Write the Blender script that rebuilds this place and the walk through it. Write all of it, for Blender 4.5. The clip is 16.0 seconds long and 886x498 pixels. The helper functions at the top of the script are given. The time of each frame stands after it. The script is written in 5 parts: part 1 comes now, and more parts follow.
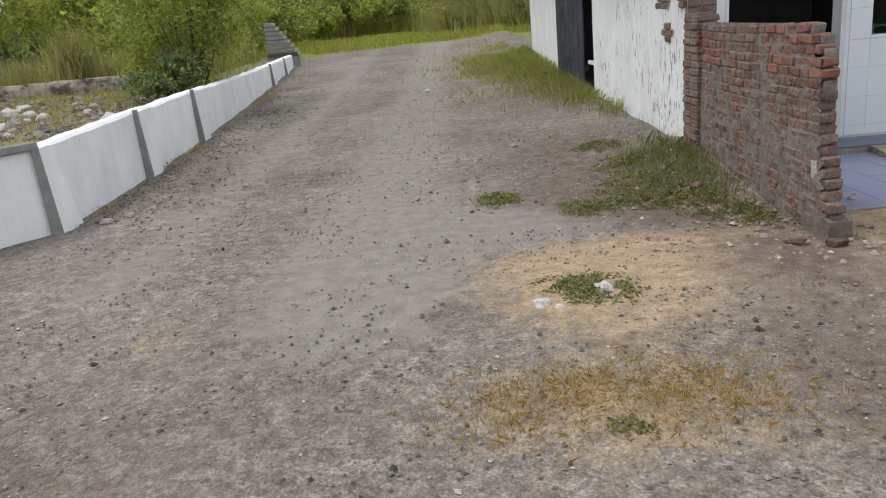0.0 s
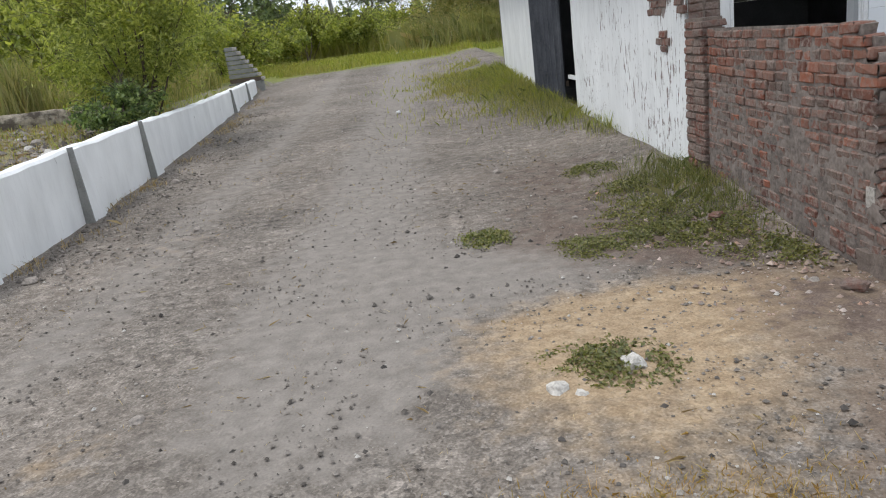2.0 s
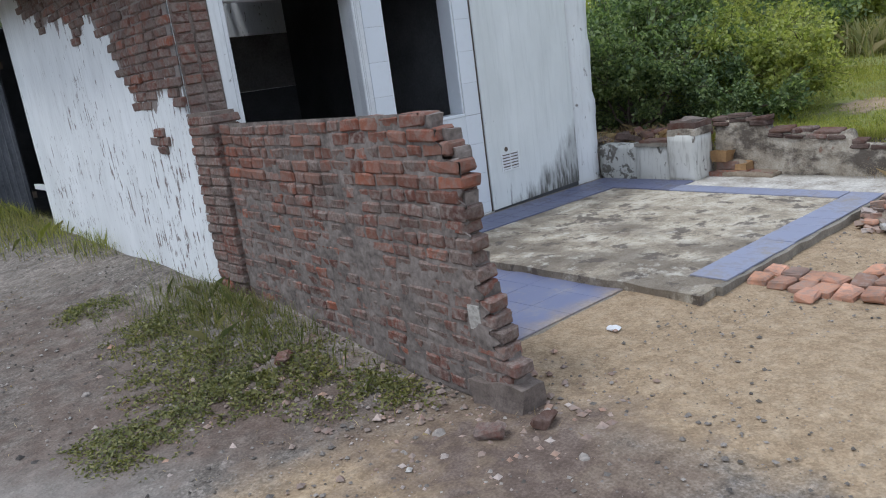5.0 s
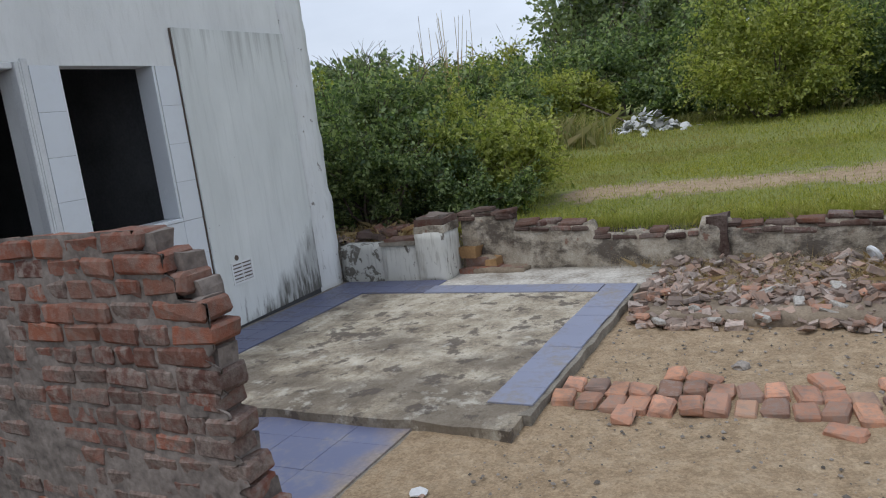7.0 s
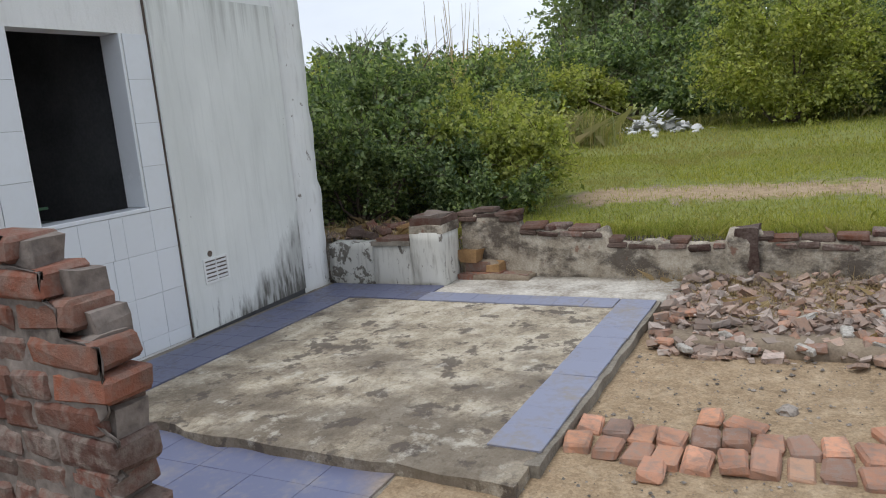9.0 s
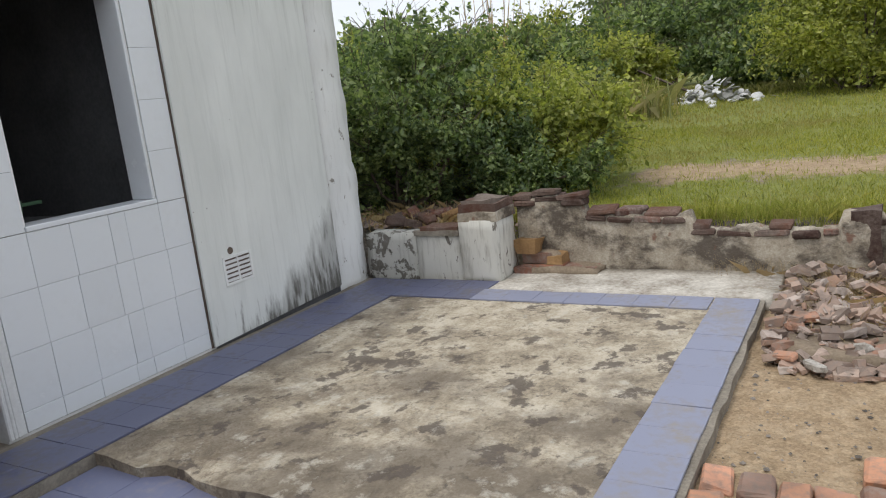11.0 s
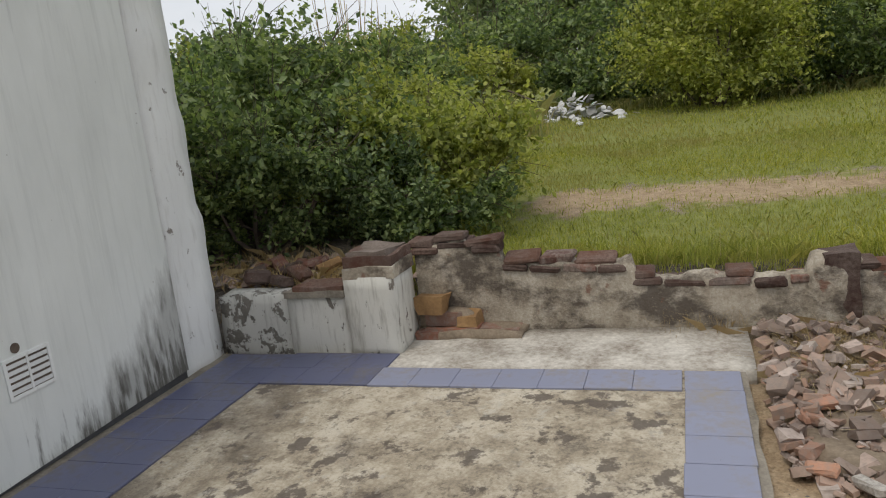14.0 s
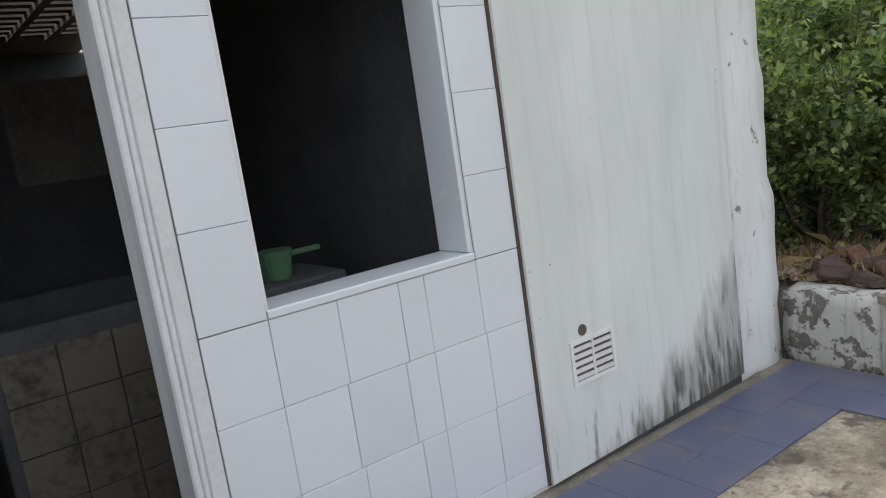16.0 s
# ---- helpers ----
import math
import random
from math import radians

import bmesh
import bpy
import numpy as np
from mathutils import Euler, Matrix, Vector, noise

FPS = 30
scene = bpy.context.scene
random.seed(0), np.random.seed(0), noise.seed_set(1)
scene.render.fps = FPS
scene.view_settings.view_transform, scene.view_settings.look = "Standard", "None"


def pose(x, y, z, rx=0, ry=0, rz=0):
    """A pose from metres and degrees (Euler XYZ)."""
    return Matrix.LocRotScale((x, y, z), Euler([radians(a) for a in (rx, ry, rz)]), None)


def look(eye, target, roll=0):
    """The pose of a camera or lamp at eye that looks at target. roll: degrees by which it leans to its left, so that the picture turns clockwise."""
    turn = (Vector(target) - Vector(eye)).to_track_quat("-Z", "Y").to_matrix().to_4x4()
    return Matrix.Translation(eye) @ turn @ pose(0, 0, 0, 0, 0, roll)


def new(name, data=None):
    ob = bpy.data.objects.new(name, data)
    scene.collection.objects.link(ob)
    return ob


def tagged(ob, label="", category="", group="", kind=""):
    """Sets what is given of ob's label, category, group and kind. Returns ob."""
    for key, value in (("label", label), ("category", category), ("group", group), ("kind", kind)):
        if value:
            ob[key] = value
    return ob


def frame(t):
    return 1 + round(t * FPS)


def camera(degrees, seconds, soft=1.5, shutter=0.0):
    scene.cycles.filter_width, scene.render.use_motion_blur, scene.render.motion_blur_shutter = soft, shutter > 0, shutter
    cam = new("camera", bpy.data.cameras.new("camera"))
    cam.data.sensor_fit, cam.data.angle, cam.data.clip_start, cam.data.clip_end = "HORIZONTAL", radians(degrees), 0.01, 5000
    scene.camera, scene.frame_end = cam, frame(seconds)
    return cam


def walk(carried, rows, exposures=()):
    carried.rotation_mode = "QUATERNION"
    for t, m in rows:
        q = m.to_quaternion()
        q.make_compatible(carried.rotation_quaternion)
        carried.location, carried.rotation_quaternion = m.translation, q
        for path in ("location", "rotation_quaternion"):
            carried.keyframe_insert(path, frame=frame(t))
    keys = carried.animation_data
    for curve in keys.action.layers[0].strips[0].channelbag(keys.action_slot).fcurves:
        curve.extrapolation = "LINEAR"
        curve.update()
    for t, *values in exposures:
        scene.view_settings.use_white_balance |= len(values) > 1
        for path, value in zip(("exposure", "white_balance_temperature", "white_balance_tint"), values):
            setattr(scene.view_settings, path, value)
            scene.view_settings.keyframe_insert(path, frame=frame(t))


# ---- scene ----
cam = camera(61.3, 16.0, soft=1.1)
PATH = [
    (0, (0.001, 0.149, 1.504), (-0.043, 2.063, 0.925), -5.5),
    (0.5, (-0.086, 0.415, 1.498), (-0.138, 2.33, 0.921), -7.2),
    (1, (-0.065, 0.651, 1.478), (-0.096, 2.56, 0.885), -6.8),
    (1.5, (0.001, 0.878, 1.494), (-0.008, 2.786, 0.892), -6.5),
    (2, (-0.022, 1.075, 1.475), (0.002, 3.0, 0.934), -7.3),
    (2.5, (-0.058, 1.334, 1.476), (0.062, 3.249, 0.913), -7.4),
    (3, (0.016, 1.589, 1.476), (0.3, 3.499, 0.953), -6.3),
    (3.5, (0.054, 1.806, 1.519), (0.407, 3.716, 1.045), -6.9),
    (4, (0.051, 2.07, 1.549), (0.767, 3.895, 1.15), -8.8),
    (4.2, (0.075, 2.164, 1.532), (0.943, 3.914, 1.101), -8.5),
    (6.3, (0.706, 3.04, 1.475), (2.341, 4.132, 1.109), -7.7),
    (6.5, (0.789, 3.137, 1.485), (2.493, 4.127, 1.144), -7.4),
    (7, (0.864, 3.311, 1.482), (2.606, 4.231, 1.14), -7.4),
    (7.5, (0.9, 3.461, 1.491), (2.756, 4.097, 1.104), -6.6),
    (8, (1.04, 3.533, 1.452), (2.893, 4.175, 1.063), -7.4),
    (8.5, (1.247, 3.569, 1.444), (3.011, 4.447, 1.098), -4.8),
    (8.7, (1.313, 3.58, 1.451), (3.064, 4.48, 1.1), -4.8),
    (11, (2.049, 4.084, 1.404), (3.736, 5.076, 0.997), -6.5),
    (11.5, (2.19, 4.311, 1.458), (3.868, 5.312, 1.031), -7.9),
    (12, (2.373, 4.371, 1.428), (4.047, 5.379, 1.001), -9.8),
    (12.5, (2.592, 4.461, 1.465), (4.287, 5.444, 1.064), -9.1),
    (13, (2.718, 4.579, 1.447), (4.508, 5.373, 1.042), -7.7),
    (13.5, (2.836, 4.743, 1.452), (4.723, 5.251, 1.027), -6.3),
    (14, (3.025, 4.818, 1.445), (4.88, 5.444, 1.034), -6.5),
    (14.5, (3.099, 4.963, 1.466), (4.791, 5.967, 1.107), -6.0),
    (15, (3.145, 5.176, 1.457), (4.731, 6.338, 1.098), -5.8),
    (15.5, (3.161, 5.353, 1.437), (4.636, 6.637, 1.085), -7.0),
    (16, (3.293, 5.514, 1.455), (4.4, 7.077, 1.135), -8.5),
]
walk(cam, [(t, look(eye, target, roll)) for t, eye, target, roll in PATH],
     [(0, 0.36, 6500, 10), (2.5, 0.38, 6250, 10), (3.5, 0.35, 5900, 10), (4.2, 0.25, 5650, 10), (6.5, 0.25, 6000, 10), (7, -0.12, 6000, 10), (7.5, -0.08, 6100, 10), (8.7, 0.1, 6250, 10), (11, 0.25, 6600, 10), (12.5, 0.3, 6600, 10), (13.3, 0.06, 6700, 10), (14, -0.04, 6800, 10), (14.5, 0.0, 6700, 10), (15, -0.05, 6650, 10), (15.5, 0.05, 6600, 10), (16, 0.5, 6500, 10)])

# ---- light ----
SUN_AT = Vector((-0.55, 0.3, 1.25)).normalized()
world = bpy.data.worlds.new("sky")
scene.world = world
world.use_nodes = True
wn, wl = world.node_tree.nodes, world.node_tree.links
wn.clear()
sky = wn.new("ShaderNodeTexSky")
sky.sky_type = "NISHITA"
sky.sun_disc = False
sky.sun_elevation = math.asin(SUN_AT.z)
sky.sun_rotation = math.atan2(SUN_AT.x, SUN_AT.y)
sky.dust_density = 3.0
wc = wn.new("ShaderNodeTexCoord")
wmap = wn.new("ShaderNodeMapping")
wmap.inputs["Scale"].default_value = (1.0, 1.0, 3.0)
wnoise = wn.new("ShaderNodeTexNoise")
wnoise.inputs["Scale"].default_value = 2.2
wnoise.inputs["Detail"].default_value = 7
wramp = wn.new("ShaderNodeValToRGB")
wramp.color_ramp.elements[0].position, wramp.color_ramp.elements[0].color = 0.32, (0.70, 0.70, 0.70, 1)
wramp.color_ramp.elements[1].position, wramp.color_ramp.elements[1].color = 0.62, (0.97, 0.97, 0.97, 1)
wmix = wn.new("ShaderNodeMixRGB")
wmix.inputs[2].default_value = (10.6, 11.2, 12.2, 1)  # cloud cover
wbg = wn.new("ShaderNodeBackground")
wbg.inputs["Strength"].default_value = 0.085
wout = wn.new("ShaderNodeOutputWorld")
wl.new(wc.outputs["Generated"], wmap.inputs["Vector"])
wl.new(wmap.outputs["Vector"], wnoise.inputs["Vector"])
wl.new(wnoise.outputs["Fac"], wramp.inputs["Fac"])
wl.new(wramp.outputs["Color"], wmix.inputs[0])
wl.new(sky.outputs["Color"], wmix.inputs[1])
wl.new(wmix.outputs["Color"], wbg.inputs["Color"])
wl.new(wbg.outputs["Background"], wout.inputs["Surface"])
sun = new("sun", bpy.data.lights.new("sun", "SUN"))
sun.data.energy, sun.data.angle, sun.data.color = 1.2, radians(14), (1.0, 0.96, 0.9)
sun.matrix_world = look(SUN_AT * 50, (0, 0, 0))


# ---- materials ----
class Nodes:
    """A small builder for node materials."""

    def __init__(self, name):
        self.m = bpy.data.materials.new(name)
        self.m.use_nodes = True
        self.t = self.m.node_tree
        self.b = self.t.nodes["Principled BSDF"]
        self.pos = self.t.nodes.new("ShaderNodeNewGeometry").outputs["Position"]

    def put(self, socket, value):
        if isinstance(value, bpy.types.NodeSocket):
            self.t.links.new(value, socket)
        elif value is not None:
            if socket.type == "RGBA" and len(value) == 3:
                value = (*value, 1)
            socket.default_value = value

    def scaled(self, scale):
        n = self.t.nodes.new("ShaderNodeMapping")
        self.put(n.inputs["Vector"], self.pos)
        n.inputs["Scale"].default_value = scale
        return n.outputs["Vector"]

    def noise(self, scale, detail=5, stretch=None, rough=0.6):
        n = self.t.nodes.new("ShaderNodeTexNoise")
        self.put(n.inputs["Vector"], self.scaled(stretch) if stretch else self.pos)
        n.inputs["Scale"].default_value, n.inputs["Detail"].default_value = scale, detail
        n.inputs["Roughness"].default_value = rough
        return n.outputs["Fac"]

    def voronoi(self, scale, out="Distance", feature="F1"):
        n = self.t.nodes.new("ShaderNodeTexVoronoi")
        n.feature = feature
        self.put(n.inputs["Vector"], self.pos)
        n.inputs["Scale"].default_value = scale
        return n.outputs[out]

    def ramp(self, fac, *stops):
        n = self.t.nodes.new("ShaderNodeValToRGB")
        e = n.color_ramp.elements
        while len(e) < len(stops):
            e.new(0.5)
        for el, (p, c) in zip(e, stops):
            el.position = p
            el.color = (c, c, c, 1) if isinstance(c, (int, float)) else (*c, 1)
        self.put(n.inputs["Fac"], fac)
        return n.outputs["Color"]

    def mix(self, fac, a, b, kind="MIX"):
        n = self.t.nodes.new("ShaderNodeMixRGB")
        n.blend_type = kind
        for k, v in enumerate((fac, a, b)):
            self.put(n.inputs[k], v)
        return n.outputs["Color"]

    def math(self, op, a, b=0.0, clamp=False):
        n = self.t.nodes.new("ShaderNodeMath")
        n.operation, n.use_clamp = op, clamp
        self.put(n.inputs[0], a)
        self.put(n.inputs[1], b)
        return n.outputs["Value"]

    def axis(self, which):
        n = self.t.nodes.new("ShaderNodeSeparateXYZ")
        self.put(n.inputs[0], self.pos)
        return n.outputs[which]

    def attribute(self, name, out="Fac"):
        n = self.t.nodes.new("ShaderNodeAttribute")
        n.attribute_name = name
        return n.outputs[out]

    def channels(self, colour):
        n = self.t.nodes.new("ShaderNodeSeparateColor")
        self.put(n.inputs[0], colour)
        return n.outputs

    def random(self):
        return self.t.nodes.new("ShaderNodeObjectInfo").outputs["Random"]

    def island(self):
        return self.t.nodes.new("ShaderNodeNewGeometry").outputs["Random Per Island"]

    def bump(self, height, strength=0.4, distance=0.01):
        n = self.t.nodes.new("ShaderNodeBump")
        n.inputs["Strength"].default_value, n.inputs["Distance"].default_value = strength, distance
        self.put(n.inputs["Height"], height)
        self.put(self.b.inputs["Normal"], n.outputs["Normal"])

    def done(self, colour, rough=0.9, metal=0.0, spec=0.3):
        self.put(self.b.inputs["Base Color"], colour)
        self.put(self.b.inputs["Roughness"], rough)
        self.put(self.b.inputs["Metallic"], metal)
        self.b.inputs["Specular IOR Level"].default_value = spec
        return self.m


def mat_ground():
    n = Nodes("gravel_ground")
    z = n.channels(n.attribute("zone", "Color"))
    fine, mid, big = n.noise(90, 6), n.noise(9, 6), n.noise(0.9, 5)
    grit = n.voronoi(55)
    gravel = n.ramp(n.mix(0.5, fine, mid), (0.32, (0.08, 0.067, 0.056)), (0.5, (0.172, 0.152, 0.13)), (0.7, (0.34, 0.3, 0.262)))
    cells = n.channels(n.voronoi(38, "Color"))[0]
    cells2 = n.channels(n.voronoi(95, "Color"))[1]
    speck = n.mix(0.5, cells, cells2)
    gravel = n.mix(0.75, gravel, n.ramp(speck, (0.1, 0.45), (0.5, 1.0), (0.9, 1.75)), "MULTIPLY")
    gravel = n.mix(n.ramp(big, (0.35, 0.0), (0.65, 0.6)), gravel, n.mix(0.5, gravel, (0.24, 0.2, 0.165)))
    pack = n.ramp(n.mix(0.35, mid, fine), (0.3, (0.165, 0.147, 0.128)), (0.7, (0.298, 0.268, 0.236)))
    sand = n.ramp(n.mix(0.45, mid, fine), (0.3, (0.21, 0.145, 0.088)), (0.5, (0.33, 0.245, 0.155)), (0.75, (0.46, 0.37, 0.26)))
    turf = n.ramp(n.mix(0.4, mid, fine), (0.3, (0.11, 0.125, 0.035)), (0.6, (0.22, 0.235, 0.07)), (0.8, (0.3, 0.28, 0.12)))
    edge = n.math("MULTIPLY", n.math("SUBTRACT", n.noise(5, 7), 0.5), 1.1)

    def mask(c, lo, hi):
        return n.ramp(n.math("ADD", c, edge, True), (lo, 0.0), (hi, 1.0))

    gravel = n.mix(0.9, gravel, n.ramp(n.noise(0.55, 4), (0.35, 0.72), (0.65, 1.2)), "MULTIPLY")
    c = n.mix(mask(z[2], 0.35, 0.7), gravel, pack)
    sand = n.mix(0.35, sand, n.ramp(speck, (0.1, 0.5), (0.5, 1.0), (0.9, 1.6)), "MULTIPLY")
    c = n.mix(mask(z[0], 0.3, 0.75), c, sand)
    soil = n.ramp(n.mix(0.5, mid, fine), (0.3, (0.06, 0.045, 0.036)), (0.5, (0.135, 0.1, 0.08)), (0.72, (0.25, 0.2, 0.165)))
    c = n.mix(mask(n.attribute("soil"), 0.35, 0.8), c, soil)
    c = n.mix(mask(z[1], 0.4, 0.6), c, turf)
    n.bump(n.mix(0.5, n.mix(0.5, fine, grit), mid), 0.55, 0.03)
    return n.done(c, 0.95, spec=0.15)


def mat_stone(name, lo, hi):
    n = Nodes(name)
    r = n.island()
    c = n.mix(r, lo, hi)
    c = n.mix(n.ramp(n.noise(60, 4), (0.4, 0.0), (0.7, 0.5)), c, (0.05, 0.045, 0.04))
    n.bump(n.noise(150, 4), 0.3, 0.004)
    return n.done(c, 0.92, spec=0.2)


def mat_brick(name, tint=(1, 1, 1), island=False, grime=0.5, mixed=0.0, smear=0.0):
    n = Nodes(name)
    r = n.island() if island else n.random()
    c = n.ramp(r, (0.0, (0.13, 0.07, 0.055)), (0.25, (0.19, 0.1, 0.075)), (0.55, (0.27, 0.125, 0.085)), (0.8, (0.24, 0.15, 0.115)), (1.0, (0.38, 0.15, 0.085)))
    c = n.mix(1.0, c, tint, "MULTIPLY")
    if mixed:
        c = n.mix(mixed, c, n.ramp(n.math("FRACT", n.math("MULTIPLY", r, 7.3)), (0.0, (0.2, 0.18, 0.155)), (0.35, (0.33, 0.29, 0.25)), (0.6, (0.42, 0.28, 0.2)), (0.9, (0.55, 0.51, 0.46))))
    c = n.mix(n.ramp(n.noise(28, 7), (0.46, 0.0), (0.62, grime)), c, (0.30, 0.255, 0.22))
    if smear:
        c = n.mix(n.ramp(n.noise(4.5, 8, None, 0.7), (0.4, 0.0), (0.58, smear)), c, n.ramp(n.noise(60, 4), (0.35, (0.12, 0.095, 0.08)), (0.65, (0.27, 0.22, 0.19))))
    c = n.mix(n.ramp(n.noise(3.5, 5), (0.45, 0.0), (0.7, 0.55)), c, (0.10, 0.075, 0.065))
    n.bump(n.mix(0.5, n.noise(45, 6), n.noise(160, 4)), 0.6, 0.012)
    return n.done(c, 0.93, spec=0.2)


def mat_plain(name, lo, hi, scale=6.0, fine=70.0, rough=0.85, bump=0.25, spec=0.3, metal=0.0):
    n = Nodes(name)
    a, b = n.noise(scale, 6), n.noise(fine, 5)
    c = n.ramp(n.mix(0.4, a, b), (0.3, lo), (0.7, hi))
    n.bump(n.mix(0.5, a, b), bump, 0.008)
    return n.done(c, rough, metal, spec)


def mat_whitewash(name, peel, under_lo, under_hi, streak=(7, 7, 1.2), grime=0.35, paint=1.0, bright=1.0):
    """White limewash that has flaked off to the plaster below."""
    n = Nodes(name)
    flake = n.noise(3.2, 9, streak, 0.68)
    spots = n.noise(11, 6)
    m = n.math("ADD", n.mix(0.3, flake, spots), peel if not isinstance(peel, str) else n.attribute(peel))
    mask = n.ramp(m, (0.655, 0.0), (0.675, 1.0))
    under = n.ramp(n.mix(0.5, n.noise(14, 6), n.noise(120, 4)), (0.3, under_lo), (0.7, under_hi))
    white = n.ramp(n.noise(2.2, 7, (1, 1, 0.45)), (0.3, (0.66 * bright, 0.67 * bright, 0.66 * bright)), (0.7, (0.8 * bright, 0.81 * bright, 0.8 * bright)))
    white = n.mix(n.ramp(n.noise(6, 8, (5, 5, 0.7)), (0.52, 0.0), (0.75, grime)), white, (0.36, 0.35, 0.32))
    white = n.mix(1.0, white, (paint, paint * 0.97, paint * 0.9), "MULTIPLY") if paint < 1 else white
    c = n.mix(mask, white, under)
    n.bump(n.mix(0.35, n.math("SUBTRACT", 1.0, mask), n.noise(60, 6)), 0.5, 0.01)
    return n.done(c, 0.9, spec=0.2)


def mat_ply():
    n = Nodes("painted_plywood")
    z = n.axis("Z")
    white = n.ramp(n.noise(1.6, 7, (1, 1, 0.5)), (0.3, (0.58, 0.6, 0.58)), (0.7, (0.74, 0.76, 0.74)))
    streak = n.noise(2.4, 8, (9, 9, 0.5), 0.7)
    white = n.mix(n.ramp(streak, (0.5, 0.0), (0.78, 0.4)), white, (0.40, 0.42, 0.40))
    # mould that has crept up from the wet foot of the sheet
    wave = n.t.nodes.new("ShaderNodeTexWave")
    wave.wave_type, wave.bands_direction = "RINGS", "X"
    n.put(wave.inputs["Vector"], n.scaled((1.0, 1.0, 0.22)))
    wave.inputs["Scale"].default_value, wave.inputs["Distortion"].default_value = 9.0, 7.0
    wave.inputs["Detail"].default_value, wave.inputs["Detail Scale"].default_value = 4.0, 1.6
    foot = n.math("SUBTRACT", 0.86, n.math("MULTIPLY", z, 1.7))
    right = n.math("MULTIPLY", n.math("SUBTRACT", n.axis("X"), 5.5), 0.6)
    low = n.math("ADD", foot, n.math("MULTIPLY", right, n.math("SUBTRACT", 1.0, z, True)))
    m = n.math("ADD", low, n.math("MULTIPLY", n.math("SUBTRACT", n.noise(3.2, 8, (6, 6, 0.8), 0.7), 0.5), 2.2))
    m = n.math("ADD", m, n.math("MULTIPLY", n.math("SUBTRACT", wave.outputs["Fac"], 0.5), 0.35))
    mask = n.ramp(m, (0.52, 0.0), (0.92, 0.88))
    drip = n.math("ADD", n.math("MULTIPLY", n.math("SUBTRACT", z, 1.7), 0.9), n.math("MULTIPLY", n.math("SUBTRACT", n.noise(2.6, 8, (8, 8, 0.35), 0.7), 0.5), 2.2))
    white = n.mix(n.ramp(drip, (0.45, 0.0), (1.0, 0.6)), white, (0.26, 0.26, 0.24))
    # the wide grey damp stain in the far lower corner, with the wood grain showing through
    e = n.math("ADD", n.math("MULTIPLY", n.math("SUBTRACT", n.axis("X"), 5.62), 1.1), n.math("MULTIPLY", n.math("SUBTRACT", 0.62, z), 1.6))
    e = n.math("ADD", e, n.math("MULTIPLY", n.math("SUBTRACT", n.noise(3.0, 8, (4, 4, 1), 0.65), 0.5), 1.1))
    stain = n.mix(1.0, n.ramp(e, (0.52, 0.0), (0.85, 0.85)), n.ramp(wave.outputs["Fac"], (0.1, 0.6), (0.8, 1.0)), "MULTIPLY")
    white = n.mix(stain, white, (0.17, 0.165, 0.15))
    c = n.mix(mask, white, (0.085, 0.08, 0.068))
    c = n.mix(n.ramp(n.voronoi(14), (0.05, 0.8), (0.07, 0.0)), c, n.mix(n.ramp(n.noise(2, 2), (0.55, 0.0), (0.6, 1.0)), c, (0.2, 0.18, 0.15)))
    n.bump(n.mix(0.5, streak, n.noise(40, 5)), 0.25, 0.004)
    return n.done(c, 0.75, spec=0.3)


def mat_tile(name, base, dirt, rough, amount=0.35, drift=False):
    n = Nodes(name)
    v = n.math("ADD", 0.96, n.math("MULTIPLY", n.random(), 0.055))
    c = n.mix(1.0, base, v, "MULTIPLY")
    d = n.ramp(n.mix(0.4, n.noise(3.5, 8), n.noise(26, 6)), (0.5, 0.0), (0.68, amount))
    c = n.mix(d, c, dirt)
    specks = n.ramp(n.noise(75, 3), (0.74, 0.0), (0.77, amount))
    c = n.mix(specks, c, (0.1, 0.08, 0.06))
    if drift:
        # sand blown over the open edge of the floor
        over = n.math("ADD", n.math("MULTIPLY", n.math("SUBTRACT", 5.32, n.axis("Y")), 2.2), n.math("MULTIPLY", n.math("SUBTRACT", n.noise(3.0, 7), 0.5), 1.3))
        sand = n.ramp(over, (0.0, 0.0), (0.55, 1.0))
        c = n.mix(sand, c, n.ramp(n.noise(40, 6), (0.3, (0.27, 0.2, 0.125)), (0.7, (0.44, 0.35, 0.24))))
        d = n.mix(0.5, d, sand)
    n.bump(n.noise(7, 4), 0.05, 0.004)
    return n.done(c, n.math("ADD", rough, n.math("MULTIPLY", d, 0.5)), spec=0.45)


